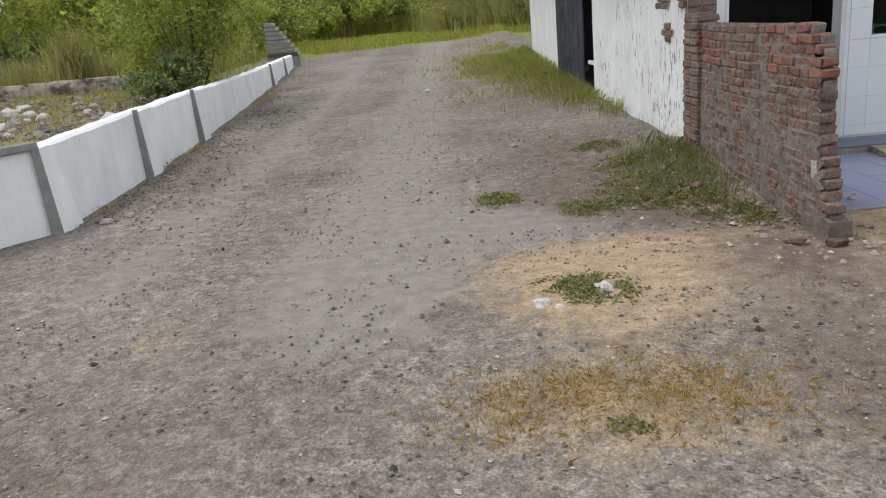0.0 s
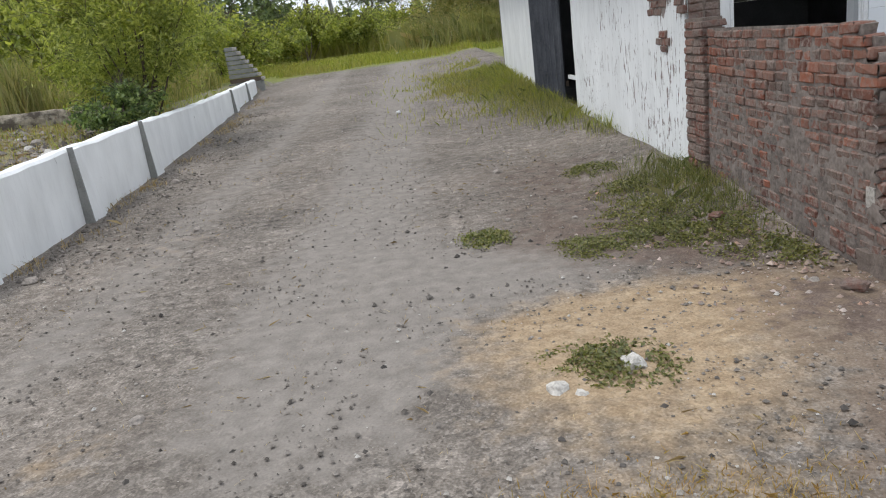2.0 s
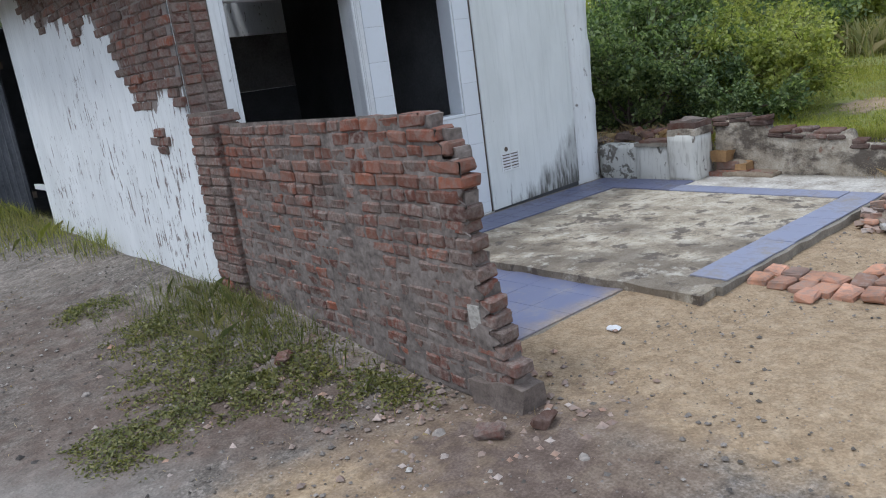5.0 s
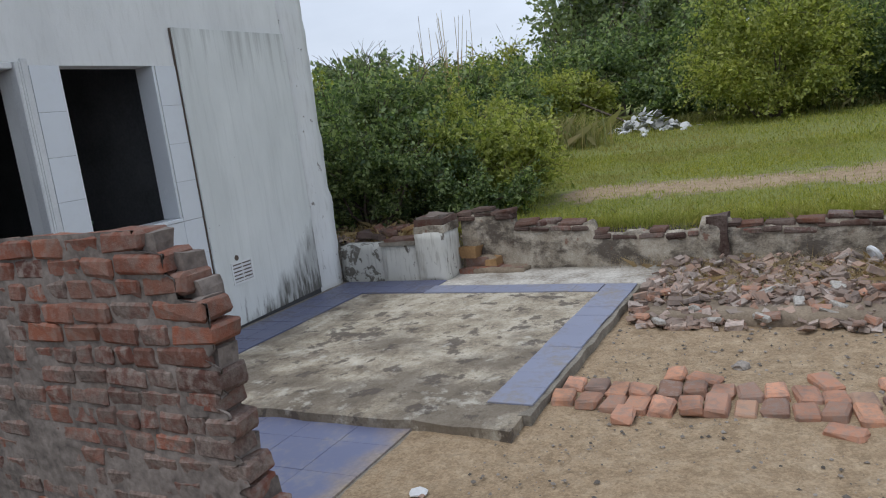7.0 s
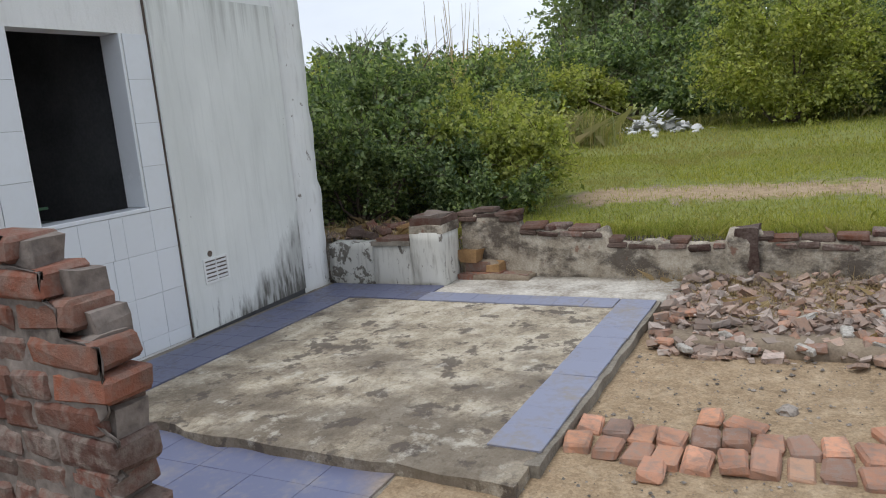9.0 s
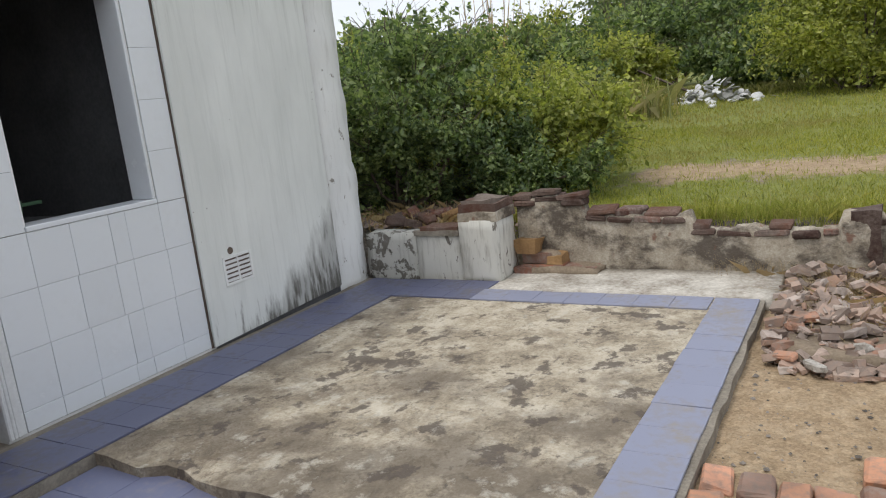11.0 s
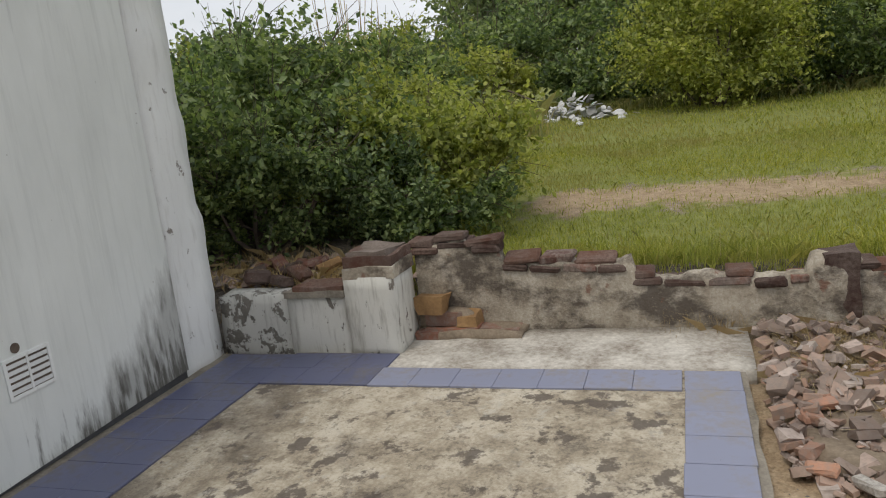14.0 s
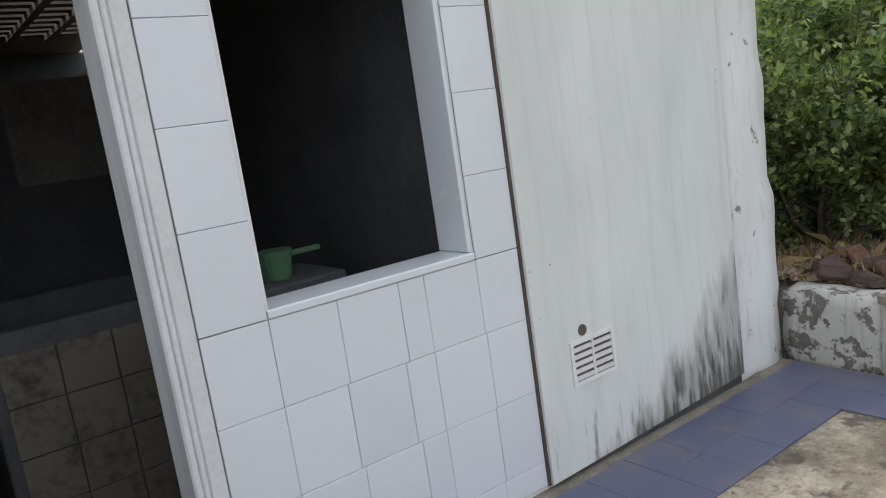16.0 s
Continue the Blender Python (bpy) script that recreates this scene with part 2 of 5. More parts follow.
def mat_slab():
    n = Nodes("worn_concrete_slab")
    mid, fine = n.noise(4.5, 9, None, 0.7), n.noise(75, 5)
    c = n.ramp(n.mix(0.25, mid, fine), (0.34, (0.19, 0.165, 0.13)), (0.45, (0.36, 0.305, 0.225)), (0.56, (0.52, 0.46, 0.36)), (0.7, (0.65, 0.6, 0.5)))
    # dark damp dirt by the house wall and along the near edge
    near = n.math("MULTIPLY", n.math("SUBTRACT", 5.5, n.axis("X")), 0.27)
    wall = n.math("MULTIPLY", n.math("SUBTRACT", n.axis("Y"), 6.35), 0.55)
    m = n.math("ADD", n.math("MAXIMUM", near, wall), n.math("MULTIPLY", n.math("SUBTRACT", n.noise(2.3, 9, None, 0.68), 0.5), 2.4))
    c = n.mix(n.ramp(m, (0.05, 0.0), (0.45, 0.68)), c, (0.13, 0.106, 0.083))
    blots = n.ramp(n.noise(5.2, 9, None, 0.64), (0.565, 0.0), (0.605, 0.85))
    c = n.mix(blots, c, (0.115, 0.095, 0.08))
    small = n.ramp(n.noise(11, 8, None, 0.7), (0.56, 0.0), (0.63, 0.65))
    c = n.mix(small, c, (0.19, 0.155, 0.115))
    pits = n.ramp(n.noise(26, 6, None, 0.7), (0.56, 0.0), (0.64, 0.6))
    c = n.mix(pits, c, (0.15, 0.125, 0.095))
    pale = n.ramp(n.noise(6.5, 8, None, 0.7), (0.57, 0.0), (0.66, 0.6))
    c = n.mix(pale, c, (0.66, 0.62, 0.53))
    warp = n.t.nodes.new("ShaderNodeTexVoronoi")
    warp.feature = "DISTANCE_TO_EDGE"
    bent = n.t.nodes.new("ShaderNodeVectorMath")
    wob = n.t.nodes.new("ShaderNodeTexNoise")
    wob.inputs["Scale"].default_value, wob.inputs["Detail"].default_value = 3.0, 6
    n.put(wob.inputs["Vector"], n.pos)
    n.put(bent.inputs[0], n.pos)
    n.put(bent.inputs[1], n.mix(1.0, wob.outputs["Color"], (0.7, 0.7, 0.0), "MULTIPLY"))
    n.t.links.new(bent.outputs["Vector"], warp.inputs["Vector"])
    warp.inputs["Scale"].default_value = 0.75
    crack = n.ramp(warp.outputs["Distance"], (0.0, 0.4), (0.01, 0.0))
    crack = n.mix(1.0, crack, n.ramp(n.noise(1.3, 3), (0.45, 0.0), (0.55, 1.0)), "MULTIPLY")
    c = n.mix(crack, c, (0.07, 0.06, 0.05))
    n.bump(n.mix(0.5, n.mix(0.5, mid, pits), fine), 0.8, 0.02)
    return n.done(c, 0.92, spec=0.2)


def mat_leaf(name, *cols, glow=0.35, dry=None):
    n = Nodes(name)
    r = n.island()
    stops = [(k / max(1, len(cols) - 1), c) for k, c in enumerate(cols)]
    c = n.ramp(r, *stops)
    c = n.mix(n.ramp(n.noise(0.8, 3), (0.35, 0.0), (0.65, 0.5)), c, n.mix(1.0, c, (1.25, 1.1, 0.7), "MULTIPLY"))
    if dry:
        c = n.mix(n.ramp(n.mix(0.35, n.noise(0.45, 5), n.noise(3.0, 4)), (0.47, 0.0), (0.62, 0.75)), c, dry)
    n.done(c, 0.48, spec=0.4)
    tr = n.t.nodes.new("ShaderNodeBsdfTranslucent")
    n.put(tr.inputs["Color"], n.mix(1.0, c, (1.2, 1.3, 0.6), "MULTIPLY"))
    mx = n.t.nodes.new("ShaderNodeMixShader")
    mx.inputs[0].default_value = glow
    n.t.links.new(n.b.outputs[0], mx.inputs[1])
    n.t.links.new(tr.outputs[0], mx.inputs[2])
    n.t.links.new(mx.outputs[0], n.t.nodes["Material Output"].inputs["Surface"])
    return n.m


M_GROUND = mat_ground()
M_PEBBLE = mat_stone("grey_pebble", (0.1, 0.088, 0.076), (0.36, 0.32, 0.28))
M_STONE_DARK = mat_stone("dark_stone", (0.055, 0.05, 0.046), (0.19, 0.17, 0.15))
M_CHIP = mat_stone("white_chip", (0.33, 0.3, 0.26), (0.58, 0.55, 0.5))
M_RUBBLE = mat_brick("brick_rubble", (1.45, 1.25, 1.05), island=True, grime=0.6, mixed=0.75)
M_SOIL = mat_plain("dry_soil", (0.13, 0.1, 0.075), (0.34, 0.275, 0.2), 8, 60, 0.95, 0.7, 0.15)
M_BRICK = mat_brick("old_red_brick", (0.9, 0.68, 0.6), grime=0.4, smear=0.35)
M_BRICK_PALE = mat_brick("dusty_brick", (1.95, 1.95, 1.7), grime=0.5, mixed=0.2)
M_BRICK_OLD = mat_brick("blackened_brick", (0.36, 0.36, 0.36), grime=0.12, smear=0.45)
M_BRICK_JOINED = mat_brick("old_red_brick_rest", island=True, grime=0.6)
M_MORTAR = mat_plain("lime_mortar", (0.085, 0.068, 0.058), (0.25, 0.205, 0.175), 12, 90, 0.95, 0.5, 0.15)
M_SIDE = mat_whitewash("flaking_whitewash", "peel", (0.17, 0.14, 0.125), (0.29, 0.25, 0.225))
M_PIER = mat_whitewash("rough_whitewash", 0.06, (0.2, 0.185, 0.165), (0.34, 0.32, 0.29), (3, 3, 2))
M_UPPER = mat_whitewash("white_house_paint", -0.1, (0.3, 0.29, 0.27), (0.4, 0.39, 0.37), (2, 2, 1.2), 0.2)
M_YARD = mat_whitewash("yard_wall_whitewash", 0.005, (0.3, 0.295, 0.28), (0.42, 0.41, 0.39), (1.6, 1.6, 1.2), 0.12, bright=1.13)
M_LOW = mat_whitewash("mouldy_whitewash", 0.13, (0.11, 0.1, 0.085), (0.25, 0.23, 0.2), (4.0, 4.0, 3.6), 0.85, 0.75)
M_STUMP = mat_whitewash("stained_stump_whitewash", 0.06, (0.1, 0.088, 0.075), (0.24, 0.215, 0.185), (4, 4, 1.6), 0.9, 0.78)
def mat_ruin():
    """Old render: beige below, black with damp above, worn through to brick."""
    n = Nodes("damp_old_render")
    mid, fine, big = n.noise(7, 9, None, 0.7), n.noise(70, 5), n.noise(1.7, 6)
    c = n.ramp(n.mix(0.3, mid, fine), (0.32, (0.16, 0.13, 0.1)), (0.48, (0.34, 0.295, 0.23)), (0.66, (0.54, 0.49, 0.41)))
    damp = n.ramp(n.mix(0.4, n.noise(3.1, 8, (1, 1, 1.6), 0.7), big), (0.48, 0.0), (0.56, 0.85))
    c = n.mix(damp, c, (0.065, 0.052, 0.043))
    c = n.mix(n.ramp(n.noise(5.2, 7), (0.62, 0.0), (0.66, 0.8)), c, (0.2, 0.105, 0.075))
    n.bump(n.mix(0.5, mid, n.mix(0.5, fine, damp)), 0.8, 0.02)
    return n.done(c, 0.95, spec=0.15)


M_RUIN = mat_ruin()
M_BRICK_DULL = mat_brick("grimy_brick", (0.74, 0.62, 0.62), grime=0.75, smear=0.85)
M_CRUST = mat_plain("crusted_mortar", (0.055, 0.046, 0.041), (0.3, 0.255, 0.225), 9, 38, 0.95, 0.8, 0.15)
M_PLY = mat_ply()
M_TILE = mat_tile("white_wall_tile", (0.70, 0.73, 0.76), (0.5, 0.5, 0.48), 0.22, 0.14)
M_TILE_BLUE = mat_tile("blue_floor_tile", (0.1, 0.108, 0.178), (0.18, 0.165, 0.15), 0.42, 0.85)
M_TILE_PALE = mat_tile("faded_blue_tile", (0.235, 0.25, 0.335), (0.28, 0.25, 0.21), 0.5, 0.9)
M_TILE_DUSTY = mat_tile("dusty_blue_tile", (0.155, 0.17, 0.27), (0.3, 0.285, 0.29), 0.38, 0.8, drift=True)
# grime on a tile colour lowered for the room's shade
M_TILE_OLD = mat_tile("grimy_shade_darkened_tile", (0.14, 0.122, 0.095), (0.02, 0.018, 0.014), 0.5, 0.95)
M_SLAB = mat_slab()
M_BARE = mat_plain("bare_concrete", (0.16, 0.125, 0.09), (0.74, 0.71, 0.64), 4.0, 40, 0.9, 0.4, 0.2)
M_EDGE = mat_plain("broken_concrete", (0.12, 0.105, 0.085), (0.34, 0.305, 0.25), 9, 70, 0.95, 0.7, 0.15)
M_GREY = mat_plain("grey_cement", (0.16, 0.16, 0.15), (0.33, 0.33, 0.31), 5, 60, 0.9, 0.4)
# grey darkened to stand for the shade indoors and under the board
M_SHADE_DARK = mat_plain("shade_darkened_grey", (0.06, 0.062, 0.066), (0.12, 0.122, 0.126), 3, 40, 0.95, 0.3, 0.1)
# stained plaster, its tone lowered for the shade indoors
M_STAINED = mat_plain("stained_plaster", (0.09, 0.088, 0.085), (0.24, 0.235, 0.225), 2.5, 40, 0.92, 0.3, 0.15)
M_WOOD_WHITE = mat_plain("white_painted_wood", (0.56, 0.57, 0.57), (0.76, 0.77, 0.77), 5, 60, 0.55, 0.2, 0.35)
M_WOOD = mat_plain("weathered_wood", (0.07, 0.052, 0.04), (0.16, 0.125, 0.1), 6, 90, 0.85, 0.4)
M_GREEN_WOOD = mat_plain("green_painted_wood", (0.11, 0.17, 0.14), (0.2, 0.27, 0.23), 5, 60, 0.7, 0.3)
M_ZINC = mat_plain("tarnished_zinc", (0.03, 0.034, 0.042), (0.13, 0.135, 0.15), 2.5, 40, 0.65, 0.25, 0.4, 0.4)
M_ROOF = mat_plain("old_roof_tile", (0.12, 0.085, 0.07), (0.27, 0.2, 0.17), 3, 40, 0.92, 0.5)
M_BARK = mat_plain("bark", (0.06, 0.047, 0.035), (0.16, 0.125, 0.095), 9, 70, 0.92, 0.5)
M_LEAF = mat_leaf("shrub_leaf", (0.055, 0.09, 0.045), (0.14, 0.2, 0.09), (0.33, 0.4, 0.2), glow=0.48)
M_LEAF_BRIGHT = mat_leaf("bright_leaf", (0.14, 0.175, 0.055), (0.29, 0.325, 0.095), (0.46, 0.475, 0.17), glow=0.5)
M_LEAF_DARK = mat_leaf("dark_tree_leaf", (0.1, 0.14, 0.09), (0.18, 0.23, 0.14), (0.27, 0.32, 0.19), glow=0.5)
# distance haze is mixed into these paler, bluer greens
M_LEAF_HAZE = mat_leaf("hazed_distant_leaf", (0.12, 0.16, 0.12), (0.17, 0.21, 0.145), (0.22, 0.255, 0.16), glow=0.35)
M_GRASS = mat_leaf("green_grass", (0.19, 0.22, 0.045), (0.3, 0.33, 0.065), (0.42, 0.4, 0.12), dry=(0.34, 0.28, 0.12))
M_GRASS_DULL = mat_leaf("dull_grass", (0.09, 0.11, 0.04), (0.17, 0.19, 0.065), (0.3, 0.27, 0.13))
M_WEED = mat_leaf("weed_leaf", (0.085, 0.095, 0.04), (0.155, 0.165, 0.06), (0.27, 0.255, 0.11))
M_STRAW = mat_leaf("dry_straw", (0.22, 0.154, 0.077), (0.374, 0.275, 0.143), (0.506, 0.418, 0.264), glow=0.15)
M_RUST_STRAW = mat_leaf("ochre_dry_grass", (0.30, 0.19, 0.07), (0.45, 0.29, 0.12), (0.36, 0.3, 0.12), glow=0.35)
M_REED = mat_leaf("reed_blade", (0.17, 0.195, 0.075), (0.3, 0.305, 0.125), (0.46, 0.39, 0.23))
M_PLASTIC = mat_plain("white_plastic_litter", (0.5, 0.5, 0.5), (0.78, 0.78, 0.78), 8, 50, 0.45, 0.3)
M_SCOOP = mat_plain("dull_green_plastic", (0.06, 0.13, 0.07), (0.1, 0.19, 0.11), 8, 50, 0.5, 0.2)
M_MINT = mat_plain("mint_plastic", (0.25, 0.5, 0.3), (0.35, 0.62, 0.4), 8, 50, 0.45, 0.2)
M_YELLOW = mat_plain("orange_clay", (0.2, 0.115, 0.055), (0.36, 0.22, 0.1), 12, 60, 0.9, 0.5)

# ---- building helpers ----
rng = np.random.default_rng(7)


def smooth(s):
    s = np.clip(s, 0, 1)
    return s * s * (3 - 2 * s)


def ground_z(x, y):
    """Height of the land: a road that climbs gently, banks behind the yard walls, the house's foot."""
    x, y = np.asarray(x, float), np.asarray(y, float)
    z = 0.95 * smooth((y - 6) / 32)
    z = z + 0.13 * np.exp(-((2.33 - np.minimum(x, 2.33)) / 0.6) ** 2) * smooth((y - 5.2) / 1.6) * (x < 2.6)
    field = 0.36 + 0.28 * smooth((x - 7.5) / 10) + 0.06 * smooth((y - 6) / 3)
    d = np.maximum(x - 7.16, np.maximum(np.minimum(x - 5.42, 2.42 - y), np.minimum(x - 6.82, y - 6.75)))
    z = np.maximum(z * (1 - smooth((x - 2.5) / 0.5) * (y < 21)), field * smooth(d / 0.1))
    left = smooth((-3.98 - x - 0.035 * (y - 6.6)) / 0.15) * smooth((y - 5.2) / 1.2)
    return np.maximum(z, left * (0.36 + 0.03 * np.clip(y - 6, 0, 16)))


def mesh_np(name, verts, faces, material, soft=False):
    """A mesh from arrays: verts n x 3, faces m x k."""
    me = bpy.data.meshes.new(name)
    verts, faces = np.asarray(verts, np.float32), np.asarray(faces, np.int32)
    k = faces.shape[1]
    me.vertices.add(len(verts))
    me.vertices.foreach_set("co", verts.ravel())
    me.loops.add(faces.size)
    me.loops.foreach_set("vertex_index", faces.ravel())
    me.polygons.add(len(faces))
    me.polygons.foreach_set("loop_start", np.arange(0, faces.size, k, dtype=np.int32))
    me.polygons.foreach_set("use_smooth", np.full(len(faces), soft))
    me.update(calc_edges=True)
    me.materials.append(material)
    return me


def part(name, bm, material, parent=None, label=""):
    me = bm
    if isinstance(bm, bmesh.types.BMesh):
        me = bpy.data.meshes.new(name)
        bm.to_mesh(me)
        bm.free()
        me.materials.append(material)
    ob = new(name, me)
    if parent is not None:
        ob.parent = parent
    return tagged(ob, label)


def thing(name, label, category, group="", kind="", at=(0, 0, 0)):
    ob = new(name)
    ob.location = at
    ob.empty_display_size = 0.1
    return tagged(ob, label, category, group, kind)


def box(bm, lo, hi, bevel=0.0, m=None):
    lo, hi = Vector(lo), Vector(hi)
    r = bmesh.ops.create_cube(bm, size=1.0)
    vs = r["verts"]
    bmesh.ops.scale(bm, vec=hi - lo, verts=vs)
    bmesh.ops.translate(bm, vec=(lo + hi) / 2, verts=vs)
    if bevel:
        es = list({e for v in vs for e in v.link_edges})
        vs = list({v for f in bmesh.ops.bevel(bm, geom=es, offset=bevel, segments=1, affect="EDGES")["faces"] for v in f.verts} | {v for v in vs if v.is_valid})
    if m is not None:
        bmesh.ops.transform(bm, matrix=m, verts=vs)
    return vs


def boxes(*pairs, bevel=0.0):
    bm = bmesh.new()
    for lo, hi in pairs:
        box(bm, lo, hi, bevel)
    return bm


def rough_box(lo, hi, cut=0.12, amount=0.02, seed=0, keep_base=True, soft=True):
    """A block with worn, uneven faces."""
    bm = bmesh.new()
    lo, hi = Vector(lo), Vector(hi)
    box(bm, lo, hi)
    size = hi - lo
    for axis in range(3):
        for k in range(1, max(1, round(size[axis] / cut))):
            co, no = Vector(lo), Vector((0, 0, 0))
            co[axis] = lo[axis] + size[axis] * k / max(1, round(size[axis] / cut))
            no[axis] = 1
            bmesh.ops.bisect_plane(bm, geom=bm.verts[:] + bm.edges[:] + bm.faces[:], plane_co=co, plane_no=no)
    for v in bm.verts:
        d = Vector(noise.noise_vector(v.co * 6 + Vector((seed, seed * 2, 0)))) * amount
        if keep_base and v.co.z < lo.z + 1e-4:
            d.z = 0
        v.co += d
    for f in bm.faces:
        f.smooth = soft
    return bm


def piece_mesh(name, size, material, bevel=0.004, seed=None, wear=0.0):
    bm = bmesh.new()
    s = Vector(size) / 2
    box(bm, -s, s, bevel)
    if seed is not None:
        for v in bm.verts:
            v.co += Vector(noise.noise_vector(v.co * 25 + Vector((seed * 3.1, 0, seed)))) * wear
    me = bpy.data.meshes.new(name)
    bm.to_mesh(me)
    bm.free()
    me.materials.append(material)
    return me


def piece(name, me, parent, at, turn=(0, 0, 0), scale=(1, 1, 1)):
    ob = new(name, me)
    ob.parent = parent
    ob.matrix_basis = Matrix.LocRotScale(at, Euler(turn), scale)
    return ob


def tube(bm, points, radii, sides=6):
    rings = []
    for k, (p, r) in enumerate(zip(points, radii)):
        p = Vector(p)
        a, b = Vector(points[max(0, k - 1)]), Vector(points[min(len(points) - 1, k + 1)])
        q = (b - a).to_track_quat("Z", "Y")
        rings.append([bm.verts.new(p + q @ Vector((r * math.cos(2 * math.pi * j / sides), r * math.sin(2 * math.pi * j / sides), 0))) for j in range(sides)])
    for r0, r1 in zip(rings, rings[1:]):
        for j in range(sides):
            bm.faces.new((r0[j], r0[(j + 1) % sides], r1[(j + 1) % sides], r1[j]))
    bm.faces.new(rings[-1])


def leaves(centres, size, g, up=0.6, slim=0.45):
    """Single leaves as bent diamonds at the given centres."""
    n = len(centres)
    nor = g.normal(size=(n, 3)) + np.array([0, 0, up])
    nor /= np.linalg.norm(nor, axis=1)[:, None]
    a = np.cross(nor, g.normal(size=(n, 3)))
    a /= np.linalg.norm(a, axis=1)[:, None] + 1e-9
    b = np.cross(nor, a)
    s = (size * g.uniform(0.6, 1.35, n))[:, None]
    v = np.stack([centres - a * s, centres - b * s * slim + nor * s * 0.12, centres + a * s - nor * s * 0.15, centres + b * s * slim + nor * s * 0.12], 1)
    return v.reshape(-1, 3), np.arange(n * 4).reshape(n, 4)


def blades(xy, z, height, width, g, lean=0.35):
    """Grass blades: a quad with a bent tip."""
    n = len(xy)
    t = g.uniform(0, 2 * np.pi, n)
    h = height * g.uniform(0.5, 1.3, n)
    side = np.stack([np.cos(t), np.sin(t), np.zeros(n)], 1) * (width * g.uniform(0.6, 1.3, n))[:, None] / 2
    t2 = g.uniform(0, 2 * np.pi, n)
    off = np.stack([np.cos(t2), np.sin(t2), np.zeros(n)], 1) * (h * np.abs(g.normal(0, lean, n)))[:, None]
    base = np.column_stack([xy, z])
    mid = base + off * 0.35 + np.outer(h * 0.6, [0, 0, 1])
    tip = base + off + np.outer(h * np.clip(1 - 0.25 * np.abs(g.normal(0, lean, n)), 0.3, 1), [0, 0, 1])
    v = np.stack([base - side, base + side, mid + side * 0.8, tip, mid - side * 0.8], 1)
    return v.reshape(-1, 3), np.arange(n * 5).reshape(n, 5)


def stuff(name, label, category, vf, material):
    return tagged(new(name, mesh_np(name, *vf, material)), label, category, kind="stuff")


def shrub(name, label, category, at, radius, height, count, size, material, seed, clumps=26, low=0.12, stems=9, slim=0.6, group="", upright=1.0, trunk=0.03):
    """A shrub or tree: forked stems and a crown of leaf clumps with gaps."""
    g = np.random.default_rng(seed)
    base = Vector((at[0], at[1], float(ground_z(at[0], at[1])) if len(at) < 3 else at[2]))
    ob = thing(name, label, category, group, at=base)
    u = g.normal(size=(clumps, 3))
    u /= np.linalg.norm(u, axis=1)[:, None]
    u *= (g.uniform(0.25, 1.0, clumps) ** 0.55)[:, None]
    mid, half = height * (1 + low) / 2, height * (1 - low) / 2
    cen = np.column_stack([u[:, 0] * radius * 0.85, u[:, 1] * radius * 0.85, mid + u[:, 2] * half * 0.88])
    cr = min(radius, half) * g.uniform(0.16, 0.46, clumps)
    pick = g.choice(clumps, count, p=cr ** 2 / np.sum(cr ** 2))
    d = g.normal(size=(count, 3))
    d /= np.linalg.norm(d, axis=1)[:, None]
    pos = cen[pick] + d * (cr[pick] * g.uniform(0.1, 1.15, count) ** 0.5)[:, None] * np.array([1, 1, 0.8 * upright])
    # sprigs that stick out of the outline
    far = g.random(count) < 0.12
    pos[far] = cen[pick][far] + d[far] * (cr[pick] * g.uniform(1.0, 1.55, count))[far][:, None]
    squash = height / np.percentile(pos[:, 2], 97)
    pos[:, 2] = np.maximum(pos[:, 2] * squash, 0.03)
    cen[:, 2] *= squash
    # sprays: leaves set along thin arching twigs that leave the clumps
    ns = count // 30
    c0 = cen[g.integers(0, clumps, ns)]
    way = c0 - np.array([0, 0, mid * 0.75])
    way = way / (np.linalg.norm(way, axis=1)[:, None] + 1e-6) + g.normal(0, 0.55, (ns, 3)) + np.array([0, 0, 0.35])
    way /= np.linalg.norm(way, axis=1)[:, None]
    run = min(radius, half * 1.6) * g.uniform(0.3, 0.75, ns)[:, None]
    tip = c0 + way * run + np.array([0, 0, -0.12]) * run
    s = np.linspace(0.25, 1.0, 14)[None, :, None]
    arch = np.sin(s * np.pi * 0.8) * 0.14 * run[:, None, :] * np.array([0, 0, 1])
    sprig = c0[:, None, :] * (1 - s) + tip[:, None, :] * s + arch + g.normal(0, 1, (ns, 14, 3)) * size * 0.8
    keep = g.random(count) < 0.62
    pos = np.concatenate([pos[keep], sprig.reshape(-1, 3)])
    pos[:, 2] = np.maximum(pos[:, 2] * height / np.percentile(pos[:, 2], 98), 0.03)
    crown = part("crown", mesh_np("crown", *leaves(pos, size, g, slim=slim), material), None, ob)
    bm = bmesh.new()
    for k in range(min(stems, clumps)):
        c = Vector(cen[k])
        r = trunk * g.uniform(0.6, 1.2)
        foot = Vector((g.normal(0, radius * 0.08), g.normal(0, radius * 0.08), -0.05))
        bend = foot.lerp(c, 0.45) + Vector(g.normal(0, radius * 0.07, 3))
        tube(bm, [foot, bend, c, c + (c - bend) * 0.5], [r, r * 0.7, r * 0.4, r * 0.12], 5)
    for k in range(min(ns, 150)):
        p, q = Vector(c0[k]), Vector(tip[k])
        r = max(0.003, size * 0.13)
        tube(bm, [p, p.lerp(q, 0.5) + Vector((0, 0, 0.11 * float(run[k, 0]))), q], [r, r * 0.8, r * 0.4], 3)
    part("trunk", bm, M_BARK, ob)
    return ob


# ---- ground ----
def track_x(y):
    """The middle of the worn track over the field."""
    return 9.5 + 0.42 * np.clip(3.4 - y, 0, 20) ** 1.5


